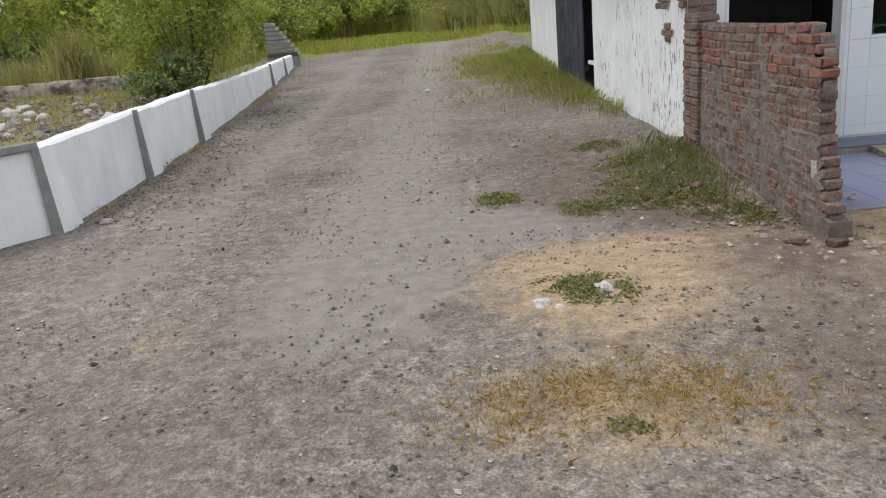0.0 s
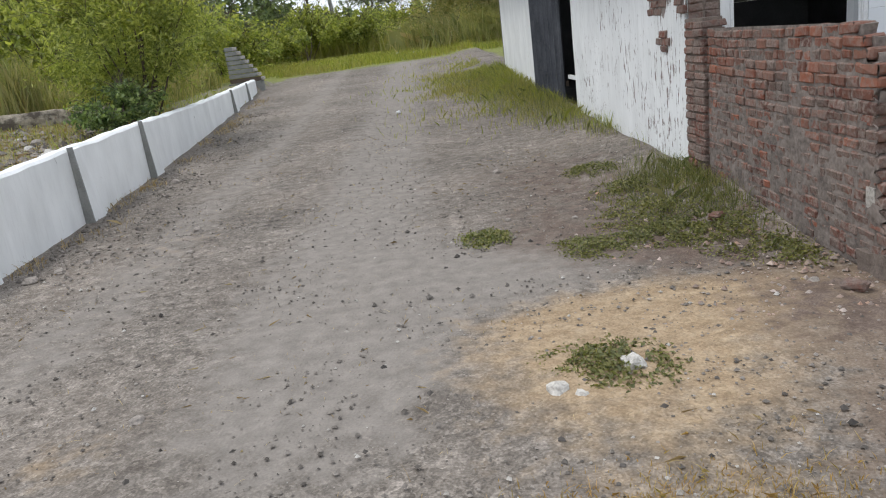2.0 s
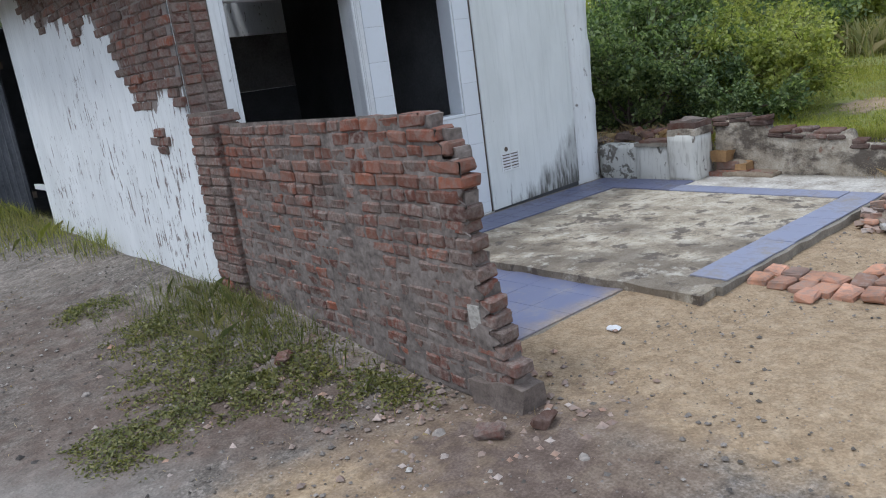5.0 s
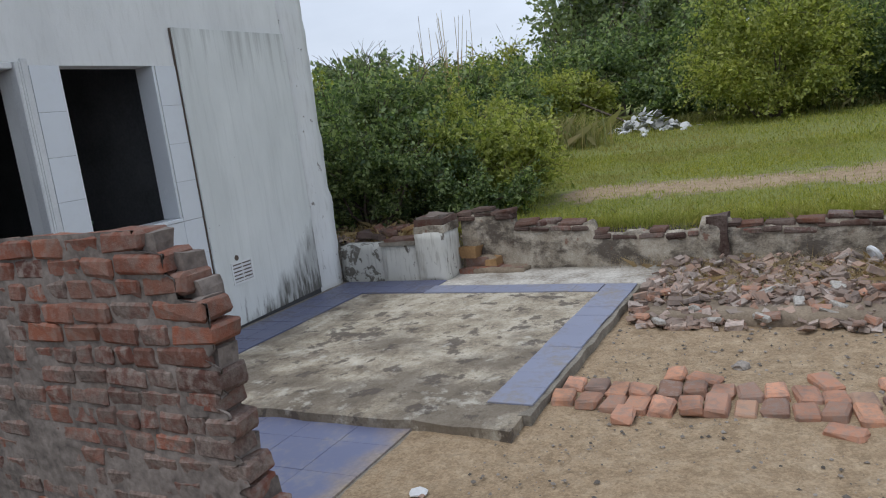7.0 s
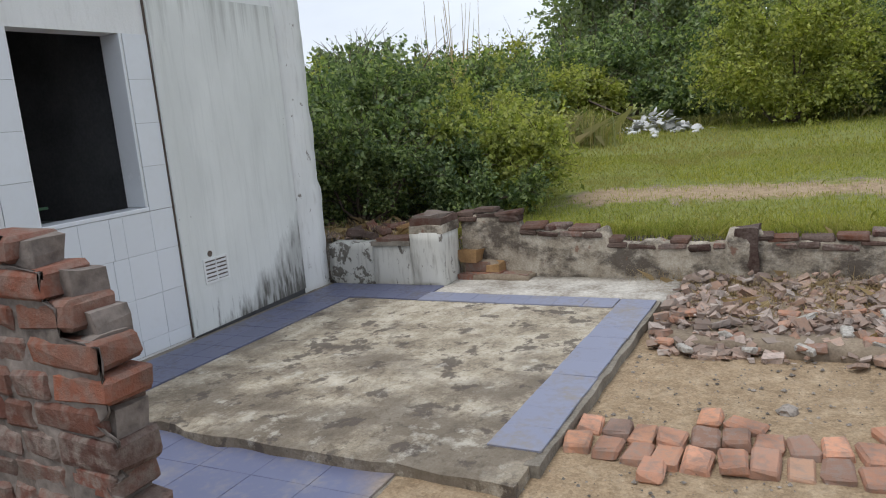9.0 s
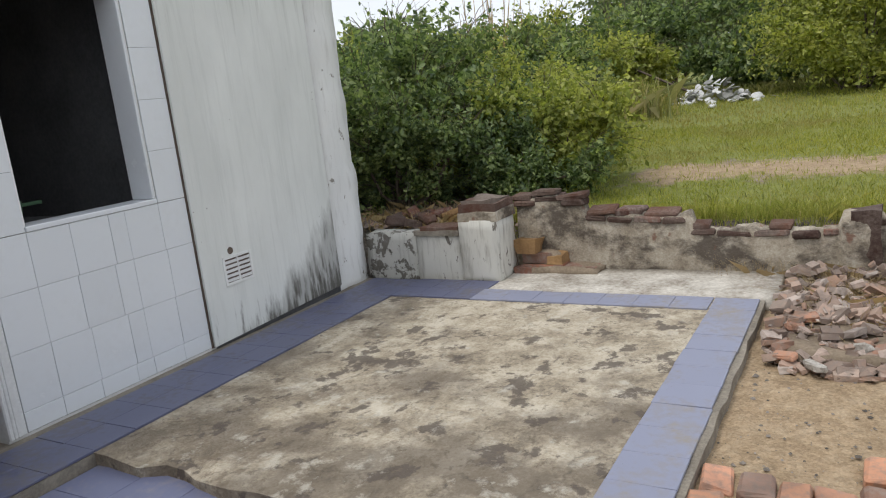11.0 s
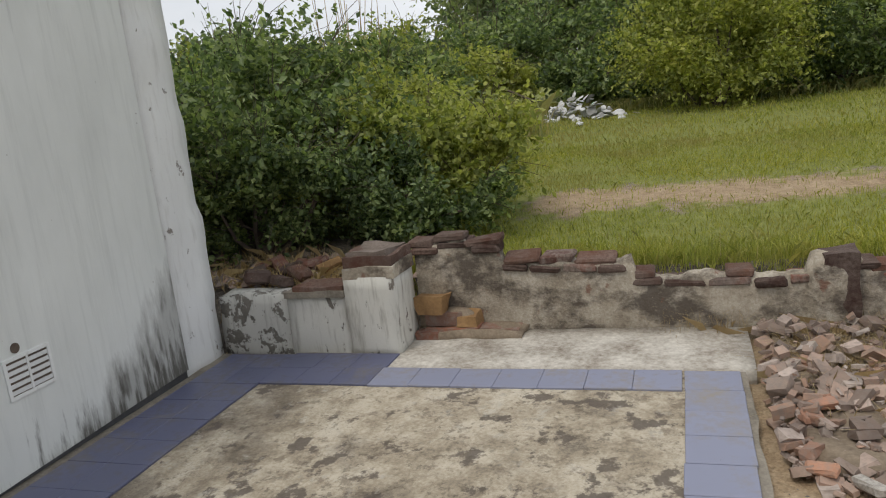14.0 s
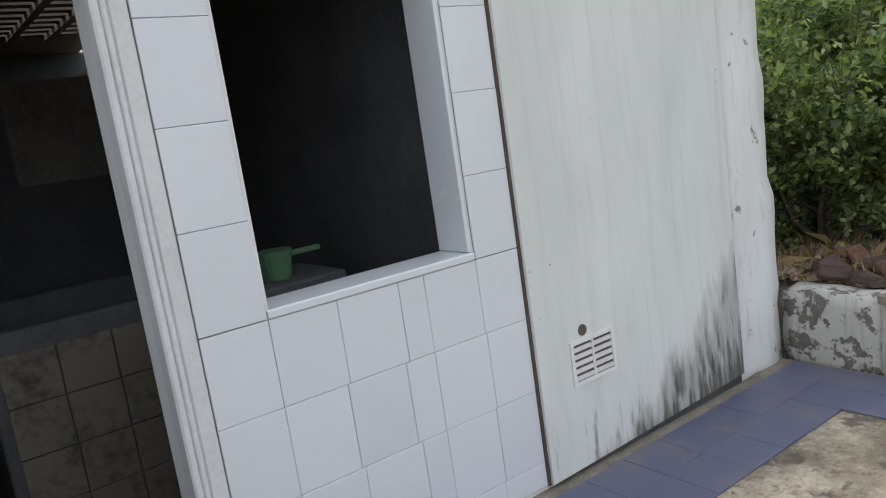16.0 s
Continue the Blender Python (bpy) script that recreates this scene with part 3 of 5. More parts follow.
def lines(*spans):
    out = []
    for lo, hi, step in spans:
        out += list(np.arange(lo, hi - 1e-6, step))
    return np.array(out + [spans[-1][1]])


def build_ground():
    xs = lines((-500, -60, 40), (-60, -12, 3), (-12, -4.6, 0.4), (-4.6, 7.6, 0.09), (7.6, 20, 0.4), (20, 60, 3), (60, 500, 40))
    ys = lines((-500, -20, 40), (-20, -2, 2), (-2, 2, 0.2), (2, 9, 0.09), (9, 24, 0.2), (24, 60, 2), (60, 620, 40))
    gx, gy = np.meshgrid(xs, ys)
    gz = ground_z(gx, gy)
    x, y = gx.ravel(), gy.ravel()
    z = gz.ravel()
    bumps = np.array([noise.noise((a * 1.3, b * 1.3, 0)) * 0.022 + noise.noise((a * 5, b * 5, 3)) * 0.009 for a, b in zip(x, y)])
    open_ground = ~(((x > 2.5) & (x < 7.1) & (y > 5.0) & (y < 21)) | ((x > 4.0) & (x < 7.1) & (y > 4.72) & (y < 21)))
    dip = np.where((x > 2.5) & (x < 4.0), smooth((y - 5.0 + bumps * 9) / 0.7), 1.0)
    z = z + bumps * np.where(open_ground, 1.0, 1.0 - dip) - 0.05 * (~open_ground) * dip
    nx, ny = len(xs), len(ys)
    i = np.arange(nx * ny).reshape(ny, nx)
    f = np.stack([i[:-1, :-1].ravel(), i[:-1, 1:].ravel(), i[1:, 1:].ravel(), i[1:, :-1].ravel()], 1)
    me = mesh_np("ground", np.column_stack([x, y, z]), f, M_GROUND)
    me.polygons.foreach_set("use_smooth", np.ones(len(f), bool))

    def blob(cx, cy, rx, ry, power=1.0):
        return power * np.exp(-(((x - cx) / rx) ** 2 + ((y - cy) / ry) ** 2))

    sand = blob(0.75, 4.1, 0.75, 0.75, 0.85) + blob(1.2, 4.75, 1.0, 0.35, 0.7) + blob(-1.7, 3.9, 0.35, 0.3, 0.45) + blob(0.5, 2.7, 0.8, 0.5, 0.45)
    sand += smooth((x - 2.3) / 0.5) * smooth((5.9 - y) / 0.4) * (x < 7.2) * 0.95 + blob(-2.3, 7.5, 0.8, 1.2, 0.3) + blob(2.1, 4.3, 0.5, 0.6, 0.4)
    sand += blob(2.2, 5.5, 1.2, 3, 0.25) + blob(3.2, 2.2, 2.2, 1.5, 0.35)
    green = smooth((x - 7.2) / 0.2) + smooth((-4.0 - x) / 1.0) * smooth((y - 5) / 3) * 0.5 + smooth((y - 27 - 0.25 * x) / 5) + 0.6 * smooth((y - 22) / 3) * smooth((x - 2.6) / 0.5)
    green = green * (1 - smooth((8.6 - x) / 0.6) * smooth((y - 6.4) / 0.4) * (x > 6.5))
    track = 1.1 * np.exp(-((x - track_x(y) + bumps * 16) / (0.75 + 0.35 * smooth((4 - y) / 4) + bumps * 14)) ** 2) * smooth((6.6 - y) / 0.8)
    green = np.clip(green, 0, 1) * (1 - 0.75 * np.clip(track, 0, 1))
    sand += np.clip(track, 0, 1) * 0.95
    packed = 0.85 * np.exp(-((x + 0.75 - 0.02 * y) / 0.75) ** 2) * smooth((y - 2.6) / 1.5) + 0.6 * np.exp(-((x + 2.35) / 0.45) ** 2) * smooth((y - 3.5) / 1.5) + blob(0.4, 5.6, 1.3, 0.9, 0.7)
    zone = np.clip(np.column_stack([sand, green, packed, np.ones(len(x))]), 0, 1).astype(np.float32)
    soil = blob(2.05, 4.4, 0.75, 0.8, 0.8) + blob(1.6, 3.2, 0.8, 0.7, 0.45) + blob(1.7, 5.6, 0.7, 0.5, 0.5) + blob(1.3, 8.2, 1.0, 2.0, 0.65) + blob(0.9, 6.2, 1.0, 0.8, 0.45) + blob(-1.2, 9.5, 0.6, 2.5, 0.35) + blob(-2.9, 7, 0.5, 4, 0.35)
    soil += blob(-1.7, 2.3, 1.0, 0.8, 0.5) + blob(1.7, 2.5, 0.7, 0.7, 0.4)
    sa = me.attributes.new("soil", "FLOAT", "POINT")
    sa.data.foreach_set("value", np.clip(soil, 0, 1).astype(np.float32))
    at = me.color_attributes.new("zone", "FLOAT_COLOR", "POINT")
    at.data.foreach_set("color", zone.ravel())
    return tagged(new("ground", me), "grey-brown gravel and dirt ground with sandy patches", "ground", kind="structure")


ground = build_ground()


def settled(xy, lift=0.0):
    return ground_z(xy[:, 0], xy[:, 1]) + lift


# ---- house ----
HX, HY, FLOOR = 2.33, 7.5, 0.07
wall_front = thing("wall_front", "white house front with tiles and a boarded bay", "wall", kind="structure")
TOP = 3.3
part("masonry", boxes(
    ((2.33, HY, -0.1), (2.68, HY + 0.16, 2.95)), ((2.68, HY, 2.12), (3.77, HY + 0.16, 2.95)), ((3.77, HY, -0.1), (4.07, HY + 0.16, TOP)),
    ((4.07, HY, -0.1), (4.81, HY + 0.16, 1.0)), ((4.07, HY, 2.1), (4.81, HY + 0.16, TOP)), ((4.81, HY, -0.1), (6.3, HY + 0.16, TOP))), M_UPPER, wall_front)
part("corner_pier", rough_box((6.3, HY - 0.004, 0.0), (6.66, HY + 0.21, 3.05), 0.09, 0.022, 3), M_PIER, wall_front, "rough flaking whitewashed corner pier")
part("corner_mortar", boxes(((2.332, HY - 0.006, 0.0), (2.6, HY - 0.001, 2.94))), M_MORTAR, wall_front)
part("jamb_render", boxes(((2.6, HY - 0.012, 0.07), (2.68, HY - 0.002, 2.12))), M_PIER, wall_front, "flaking white strip of render")

door_frame = thing("door_1", "open doorway with a white painted wooden frame", "door", kind="structure")
part("frame", boxes(((3.765, HY - 0.026, FLOOR), (3.787, HY + 0.05, 2.12)), ((2.682, HY - 0.005, FLOOR), (2.72, HY + 0.12, 2.12)), ((2.72, HY - 0.005, 2.08), (3.764, HY + 0.12, 2.119)), bevel=0.006), M_WOOD_WHITE, door_frame)
part("moulding", boxes(((3.789, HY - 0.022, FLOOR), (3.806, HY - 0.001, 2.12)), ((3.808, HY - 0.016, FLOOR), (3.855, HY - 0.001, 2.14)), bevel=0.005), M_WOOD_WHITE, door_frame)
window = thing("window_1", "unglazed window opening with a white tiled reveal", "window", kind="structure")
part("sill", boxes(((4.062, HY - 0.014, 0.985), (4.818, HY + 0.16, 1.012)), bevel=0.004), M_TILE, window)
part("reveal", boxes(((4.795, HY - 0.008, 1.014), (4.812, HY + 0.16, 2.098)), bevel=0.003), M_TILE, window)

panel = thing("plywood_panel", "white painted plywood board stained with black mould at its foot", "panel")
bm = boxes(((5.022, HY - 0.03, 0.075), (6.285, HY - 0.016, 2.37)))
for v in bm.verts:
    if v.co.z < 1 and v.co.x > 6:
        v.co.z += 0.03
part("board", bm, M_PLY, panel)
part("gap_batten", boxes(((5.013, HY - 0.014, 0.07), (5.03, HY - 0.002, 2.37))), M_WOOD, panel)
# dark strip that stands for the shade in the gap below the board
part("gap", boxes(((5.05, HY - 0.011, 0.056), (6.29, HY - 0.003, 0.14))), M_SHADE_DARK, panel)
vent = part("vent", boxes(((5.225, HY - 0.037, 0.405), (5.465, HY - 0.0305, 0.42)), ((5.225, HY - 0.037, 0.565), (5.465, HY - 0.0305, 0.58)), ((5.225, HY - 0.037, 0.42), (5.24, HY - 0.0305, 0.565)), ((5.45, HY - 0.037, 0.42), (5.465, HY - 0.0305, 0.565)), ((5.34, HY - 0.0365, 0.42), (5.35, HY - 0.0305, 0.565))), M_PIER, panel, "small square louvred vent")
for k in range(5):
    part("slat", boxes(((5.241, HY - 0.0355, 0.425 + k * 0.028), (5.339, HY - 0.0305, 0.442 + k * 0.028)), ((5.351, HY - 0.0355, 0.425 + k * 0.028), (5.449, HY - 0.0305, 0.442 + k * 0.028))), M_WOOD_WHITE, vent)
vent.location.x = -0.04
part("vent_back", boxes(((5.228, HY - 0.0312, 0.408), (5.462, HY - 0.0302, 0.577))), M_WOOD, vent)
bm = bmesh.new()
bmesh.ops.create_cone(bm, cap_ends=True, segments=14, radius1=0.022, radius2=0.022, depth=0.004, matrix=pose(5.262, HY - 0.0315, 0.612, 90))
part("knot_hole", bm, M_WOOD, panel)

# side wall with flaking whitewash
wall_side = thing("wall_side", "whitewashed brick house side wall with flaking paint and bare brick", "wall", kind="structure")
SIDE_TOP = 2.95
part("masonry", boxes(((HX, HY + 0.16, -0.1), (HX + 0.2, 12.0, SIDE_TOP)), ((HX, 15.0, -0.1), (HX + 0.2, 20.0, SIDE_TOP + 0.2))), M_MORTAR, wall_side)


def bare(y, z):
    """How far the paint is gone at a point of the side wall: above zero means bare brick."""
    edge = float(np.interp(y, (7.5, 8.1, 8.5, 8.75, 9.3, 10.0, 10.9, 11.5), (1.42, 1.34, 1.42, 1.86, 1.98, 2.08, 2.3, 2.75)))
    edge += 0.2 * noise.noise((y * 2.6, z * 0.8, 0)) + 0.16 * noise.noise((y * 8, z * 1.5, 4))
    patch = 0.2 - math.hypot((y - 8.12) / 1.0, (z - 1.2) / 1.2) + 0.08 * noise.noise((y * 6, z * 4, 9))
    low = (0.22 + 0.06 * noise.noise((y * 3, 0, 1))) - (z - float(ground_z(2.3, y)))
    tall = 0.11 - abs(y - 7.53) + 0.1 * noise.noise((0, z * 4, 3))
    return max(z - edge, patch, min(low, 0.02) - 0.05, tall)


def plaster_face(y0, y1, z1):
    ny, nz = round((y1 - y0) / 0.035), round(z1 / 0.035)
    ys, zs = np.linspace(y0, y1, ny + 1), np.linspace(0.0, z1, nz + 1)
    verts, peel = [], []
    for z in zs:
        for y in ys:
            verts.append((HX - 0.012 + 0.004 * noise.noise((y * 2, z * 2, 5)), y, z))
            d = bare(y, z) if y0 < 14 else 0.055 - abs(y - 16.2) * 0.03 - abs(z - 1.1) * 0.04
            peel.append(float(max(np.clip(d * 1.3, -0.045, 0.5), 0.105 - 0.035 * abs(z - 0.9) + 0.07 * noise.noise((y * 0.9, z * 0.9, 8)) - 0.008 * (y - HY))))
    i = np.arange((nz + 1) * (ny + 1)).reshape(nz + 1, ny + 1)
    f = np.stack([i[:-1, :-1].ravel(), i[1:, :-1].ravel(), i[1:, 1:].ravel(), i[:-1, 1:].ravel()], 1)
    me = mesh_np("plaster", np.array(verts), f, M_SIDE)
    a = me.attributes.new("peel", "FLOAT", "POINT")
    a.data.foreach_set("value", np.array(peel, np.float32))
    part("plaster", me, None, wall_side)
    part("plaster_edge", boxes(((HX - 0.010, y1 - 0.002, 0), (HX + 0.0, y1 + 0.004, z1))), M_PIER, wall_side)


plaster_face(HY, 12.0, SIDE_TOP)
plaster_face(15.0, 20.0, SIDE_TOP + 0.15)
# the room's walls and floor carry indoor shade in their dark colour
wall_back = tagged(part("wall_back", boxes(((HX, 20.0, 0), (3.4, 20.2, 2.98)), ((3.4, 20.0, 0), (4.3, 20.2, 3.28)), ((4.3, 20.0, 0), (6.66, 20.2, 3.58))), M_SHADE_DARK), "plain plastered back wall, darkened for indoor shade", "wall", kind="structure")
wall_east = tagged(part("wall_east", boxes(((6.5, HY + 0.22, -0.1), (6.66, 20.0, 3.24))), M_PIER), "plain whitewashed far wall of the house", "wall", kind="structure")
inner = tagged(part("wall_inner", boxes(((HX + 0.2, 10.5, 0.0), (6.5, 10.62, 1.44))), M_SHADE_DARK), "lower part of an inner wall, darkened for indoor shade", "wall", kind="structure")
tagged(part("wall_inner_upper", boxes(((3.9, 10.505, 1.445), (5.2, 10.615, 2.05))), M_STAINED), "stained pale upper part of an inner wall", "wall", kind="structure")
tagged(part("wall_partition", boxes(((4.92, 7.72, 0.07), (5.0, 10.49, 2.6))), M_SHADE_DARK), "plaster partition inside the house, darkened for indoor shade", "wall", kind="structure")
tagged(part("floor", boxes(((HX + 0.2, HY + 0.16, -0.05), (6.5, 20, 0.04))), M_SHADE_DARK), "concrete floor inside the house, darkened for indoor shade", "floor", kind="structure")

# door bay in the side wall
sheet_door = thing("corrugated_door", "dark tarnished corrugated metal sheet door standing ajar", "door")
n = 64
ys = np.linspace(0, 1.95, n + 1)
xw = 0.032 * np.sin(ys / 0.078 * 2 * np.pi / 1.3)
v = np.concatenate([np.column_stack([xw, ys, np.full(n + 1, 0.0)]), np.column_stack([xw, ys, np.full(n + 1, 2.5)])])
f = np.array([(k, k + 1, n + 2 + k, n + 1 + k) for k in range(n)])
sheet = part("sheet", mesh_np("sheet", v, f, M_ZINC), None, sheet_door)
sheet.modifiers.new("thickness", "SOLIDIFY").thickness = 0.003
part("rail", boxes(((0.026, 0.0, 0.3), (0.07, 1.95, 0.38)), ((0.026, 0.0, 1.9), (0.07, 1.95, 1.98))), M_WOOD, sheet_door)
sheet_door.matrix_basis = pose(2.36, 13.02, 0.2, 0, 0, 4)
part("post", boxes(((2.30, 14.93, 0.05), (2.42, 14.999, 2.75)), bevel=0.006), M_GREEN_WOOD, tagged(thing("door_2", "tall side doorway with a green painted post", "door", kind="structure")))
part("bar", boxes(((2.4, 12.001, 0.62), (2.44, 12.9, 0.68))), M_WOOD_WHITE, sheet_door).matrix_parent_inverse = sheet_door.matrix_basis.inverted()

# roof: old tiles on a tilted eave, with gaps between battens further back
roof = thing("roof", "old brown tiled roof with a sagging eave", "roof", kind="structure")


def roof_z(x, y):
    return 2.58 + 0.027 * (y - 9.45) + 0.30 * (min(x, 4.3) - 1.85)


def roof_patch(x0, x1, y0, y1, thick=0.11):
    bm = bmesh.new()
    vs = [bm.verts.new((x, y, roof_z(x, y) + dz)) for dz in (0, thick) for x, y in ((x0, y0), (x1, y0), (x1, y1), (x0, y1))]
    for q in ((3, 2, 1, 0), (4, 5, 6, 7), (0, 1, 5, 4), (1, 2, 6, 5), (2, 3, 7, 6), (3, 0, 4, 7)):
        bm.faces.new([vs[k] for k in q])
    return bm


part("deck", roof_patch(1.9, 4.3, 7.45, 21.0), M_ROOF, roof)
part("deck", roof_patch(4.3, 6.45, 7.9, 14.6), M_ROOF, roof)
part("deck", roof_patch(4.3, 6.45, 18.0, 21.0), M_ROOF, roof)
part("deck", roof_patch(4.3, 4.7, 14.6, 18.0), M_ROOF, roof)
part("fascia", roof_patch(1.85, 1.9, 7.45, 21.05, 0.14), M_WOOD, roof)
for k in range(9):
    part("batten", roof_patch(4.3, 6.3, 14.6 + k * 0.4, 14.82 + k * 0.4, 0.04), M_WOOD, roof)
for k in range(3):
    part("rafter", roof_patch(4.55 + k * 0.5, 4.65 + k * 0.5, 14.6, 18.0, -0.08), M_WOOD, roof)
eave_tile = piece_mesh("eave_tile", (0.26, 0.2, 0.035), M_ROOF, 0.008, 4, 0.012)
for k in range(64):
    y = 7.55 + k * 0.21
    piece("eave_tile", eave_tile, roof, (1.92 + 0.03 * math.sin(k * 2.3), y, roof_z(1.92, y) + 0.155 + 0.012 * math.sin(k * 1.7)), (0.03 * math.sin(k), -0.27, 0.05 * math.sin(k * 3)))

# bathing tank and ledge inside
tank = thing("water_tank", "grimy tiled water tank with an open top, darkened for indoor shade", "tank")
# tank walls use the dark grey that stands for indoor shade
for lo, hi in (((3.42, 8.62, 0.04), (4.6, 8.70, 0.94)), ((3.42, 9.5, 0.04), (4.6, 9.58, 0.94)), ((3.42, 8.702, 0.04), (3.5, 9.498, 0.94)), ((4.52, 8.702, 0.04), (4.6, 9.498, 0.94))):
    part("tank_wall", boxes((lo, hi), bevel=0.008), M_SHADE_DARK, tank)
old_tile = piece_mesh("tile", (0.195, 0.008, 0.195), M_TILE_OLD, 0.002)
for i in range(5):
    for k in range(4):
        piece("tile", old_tile, tank, (3.56 + i * 0.2, 8.615, 0.16 + k * 0.2))
# cement painted darker than it is, for the dim room
ledge = tagged(part("ledge", boxes(((4.07, 8.0, 0.9), (4.6, 8.4, 0.97)), ((4.1, 8.05, 0.04), (4.55, 8.35, 0.9)), bevel=0.01), M_SHADE_DARK), "grey cement ledge behind the window, darkened for indoor shade", "ledge", kind="structure")
scoop = thing("water_scoop", "faded green plastic water scoop on the ledge", "scoop", at=(4.38, 8.14, 0.972))
bm = bmesh.new()
bmesh.ops.create_cone(bm, cap_ends=True, segments=20, radius1=0.055, radius2=0.07, depth=0.11, matrix=pose(0, 0, 0.055))
part("cup", bm, M_SCOOP, scoop)
part("handle", boxes(((0.066, -0.012, 0.075), (0.19, 0.012, 0.095)), bevel=0.004), M_SCOOP, scoop)

# ---- porch: slab, blue strips, lower floor ----
slab = thing("porch_slab", "worn concrete porch slab edged with blue tiles", "slab", kind="structure")
bm = rough_box((3.84, 4.63, -0.06), (6.95, 7.01, 0.058), 0.11, 0.012, 5, soft=False)
for v in bm.verts:
    if v.co.x < 3.95:
        v.co.x += 0.05 * noise.noise((0, v.co.y * 3, 2)) + 0.025 * noise.noise((2, v.co.y * 11, 2)) - 0.05 * (7 - v.co.y) / 2.4
        if v.co.z > 0:
            v.co.z -= 0.004 + 0.02 * abs(noise.noise((v.co.y * 7, 1, 0)))
    elif v.co.z > 0:
        v.co.z = 0.058 + 0.003 * noise.noise(v.co * 3)
part("concrete", bm, M_SLAB, slab)
part("apron", rough_box((6.45, 4.55, -0.05), (7.05, 6.4, 0.062), 0.12, 0.006, 8), M_BARE, slab, "pale bare concrete apron")
part("edge", rough_box((3.95, 4.595, -0.08), (6.45, 4.66, 0.055), 0.1, 0.012, 12, soft=False), M_EDGE, slab, "broken grey slab edge")
part("wall_strip_bed", boxes(((2.56, 6.985, -0.06), (6.66, HY + 0.1, 0.055))), M_EDGE, slab)
blue = piece_mesh("tile", (0.212, 0.212, 0.012), M_TILE_BLUE, 0.002)
pale = piece_mesh("tile", (0.212, 0.24, 0.012), M_TILE_PALE, 0.002)
pale_x = piece_mesh("tile", (0.225, 0.212, 0.012), M_TILE_PALE, 0.002)
g = np.random.default_rng(5)
for k in range(19):
    for j in range(2):
        if 2.58 + k * 0.2135 < 6.6:
            piece("tile", blue, slab, (2.67 + k * 0.2135, 7.095 + j * 0.2135, 0.0625 + g.normal(0, 0.0006)), (g.normal(0, 0.002), g.normal(0, 0.002), g.normal(0, 0.003)))
for k in range(11):
    piece("tile", pale, slab, (4.17 + k * 0.2145, 4.745 + g.normal(0, 0.002), 0.0625 + g.normal(0, 0.001)), (g.normal(0, 0.004), g.normal(0, 0.004), g.normal(0, 0.008)))
for k in range(10):
    me = blue if k > 6 else pale_x
    piece("tile", me, slab, (6.315, 4.98 + k * 0.2135, 0.0625 + g.normal(0, 0.001)), (0, g.normal(0, 0.003), g.normal(0, 0.006)))
for k in range(3):
    piece("tile", blue, slab, (6.53, 6.46 + k * 0.2135, 0.0625))
low_floor = thing("porch_floor", "lower floor of faded blue tiles half buried in sand", "floor", kind="structure")
part("bed", boxes(((2.5, 5.0, -0.06), (3.87, 6.98, -0.008))), M_EDGE, low_floor)
big_blue = piece_mesh("tile", (0.297, 0.297, 0.012), M_TILE_DUSTY, 0.002)
for i in range(5):
    for j in range(7):
        x, y = 2.58 + i * 0.3, 6.83 - j * 0.3
        if x < 3.85:
            piece("tile", big_blue, low_floor, (x, y, -0.003 - 0.012 * max(0, j - 5)), (g.normal(0, 0.003), g.normal(0, 0.003), 0))

# ---- ruined low walls round the porch ----
low_wall = tagged(part("low_wall", rough_box((6.69, 7.02, 0.0), (6.85, 7.5, 0.405), 0.06, 0.02, 21), M_LOW), "low broken wall with mouldy flaking whitewash", "low wall", kind="structure")
block = thing("wall_block", "low whitewashed wall block with a dark mortar capping", "wall block")
part("body", rough_box((6.668, 6.648, 0.0), (6.86, 7.02, 0.395), 0.06, 0.012, 27), M_STUMP, block)
part("capping", rough_box((6.655, 6.65, 0.39), (6.865, 7.03, 0.425), 0.05, 0.014, 25, soft=False), M_EDGE, block)
part("brick", rough_box((6.66, 6.655, 0.42), (6.86, 6.98, 0.45), 0.05, 0.02, 29, soft=False), M_BRICK_OLD, block)
pillar = thing("pillar_stump", "whitewashed pillar stump with a bare brick top", "pillar")
part("shaft", rough_box((6.652, 6.345, 0.03), (6.95, 6.645, 0.5), 0.07, 0.01, 22), M_STUMP, pillar)
part("brick_cap", rough_box((6.655, 6.34, 0.49), (6.955, 6.645, 0.56), 0.05, 0.014, 23, soft=False), M_RUIN, pillar)
part("brick_cap", rough_box((6.662, 6.345, 0.555), (6.95, 6.64, 0.615), 0.045, 0.022, 28, soft=False), M_BRICK_OLD, pillar)
part("mortar_top", rough_box((6.68, 6.37, 0.6), (6.93, 6.62, 0.635), 0.045, 0.03, 24, soft=False), M_MORTAR, pillar)
yard_wall = thing("wall_yard", "low ruined brick boundary wall with weathered render", "wall", kind="structure")
SEG = [(5.87, 6.36, 0.575), (5.12, 5.87, 0.45), (4.23, 5.12, 0.34), (4.0, 4.23, 0.42), (3.3, 4.0, 0.355), (2.42, 3.3, 0.38)]


def yard_top(y):
    """Stepped, crumbling top of the yard wall."""
    top = next((t for y0, y1, t in SEG if y0 <= y <= y1), 0.4)
    return top + 0.035 * noise.noise((y * 3.5, 0, 0)) + 0.02 * noise.noise((y * 13, 3, 0))


bm = bmesh.new()
prev = None
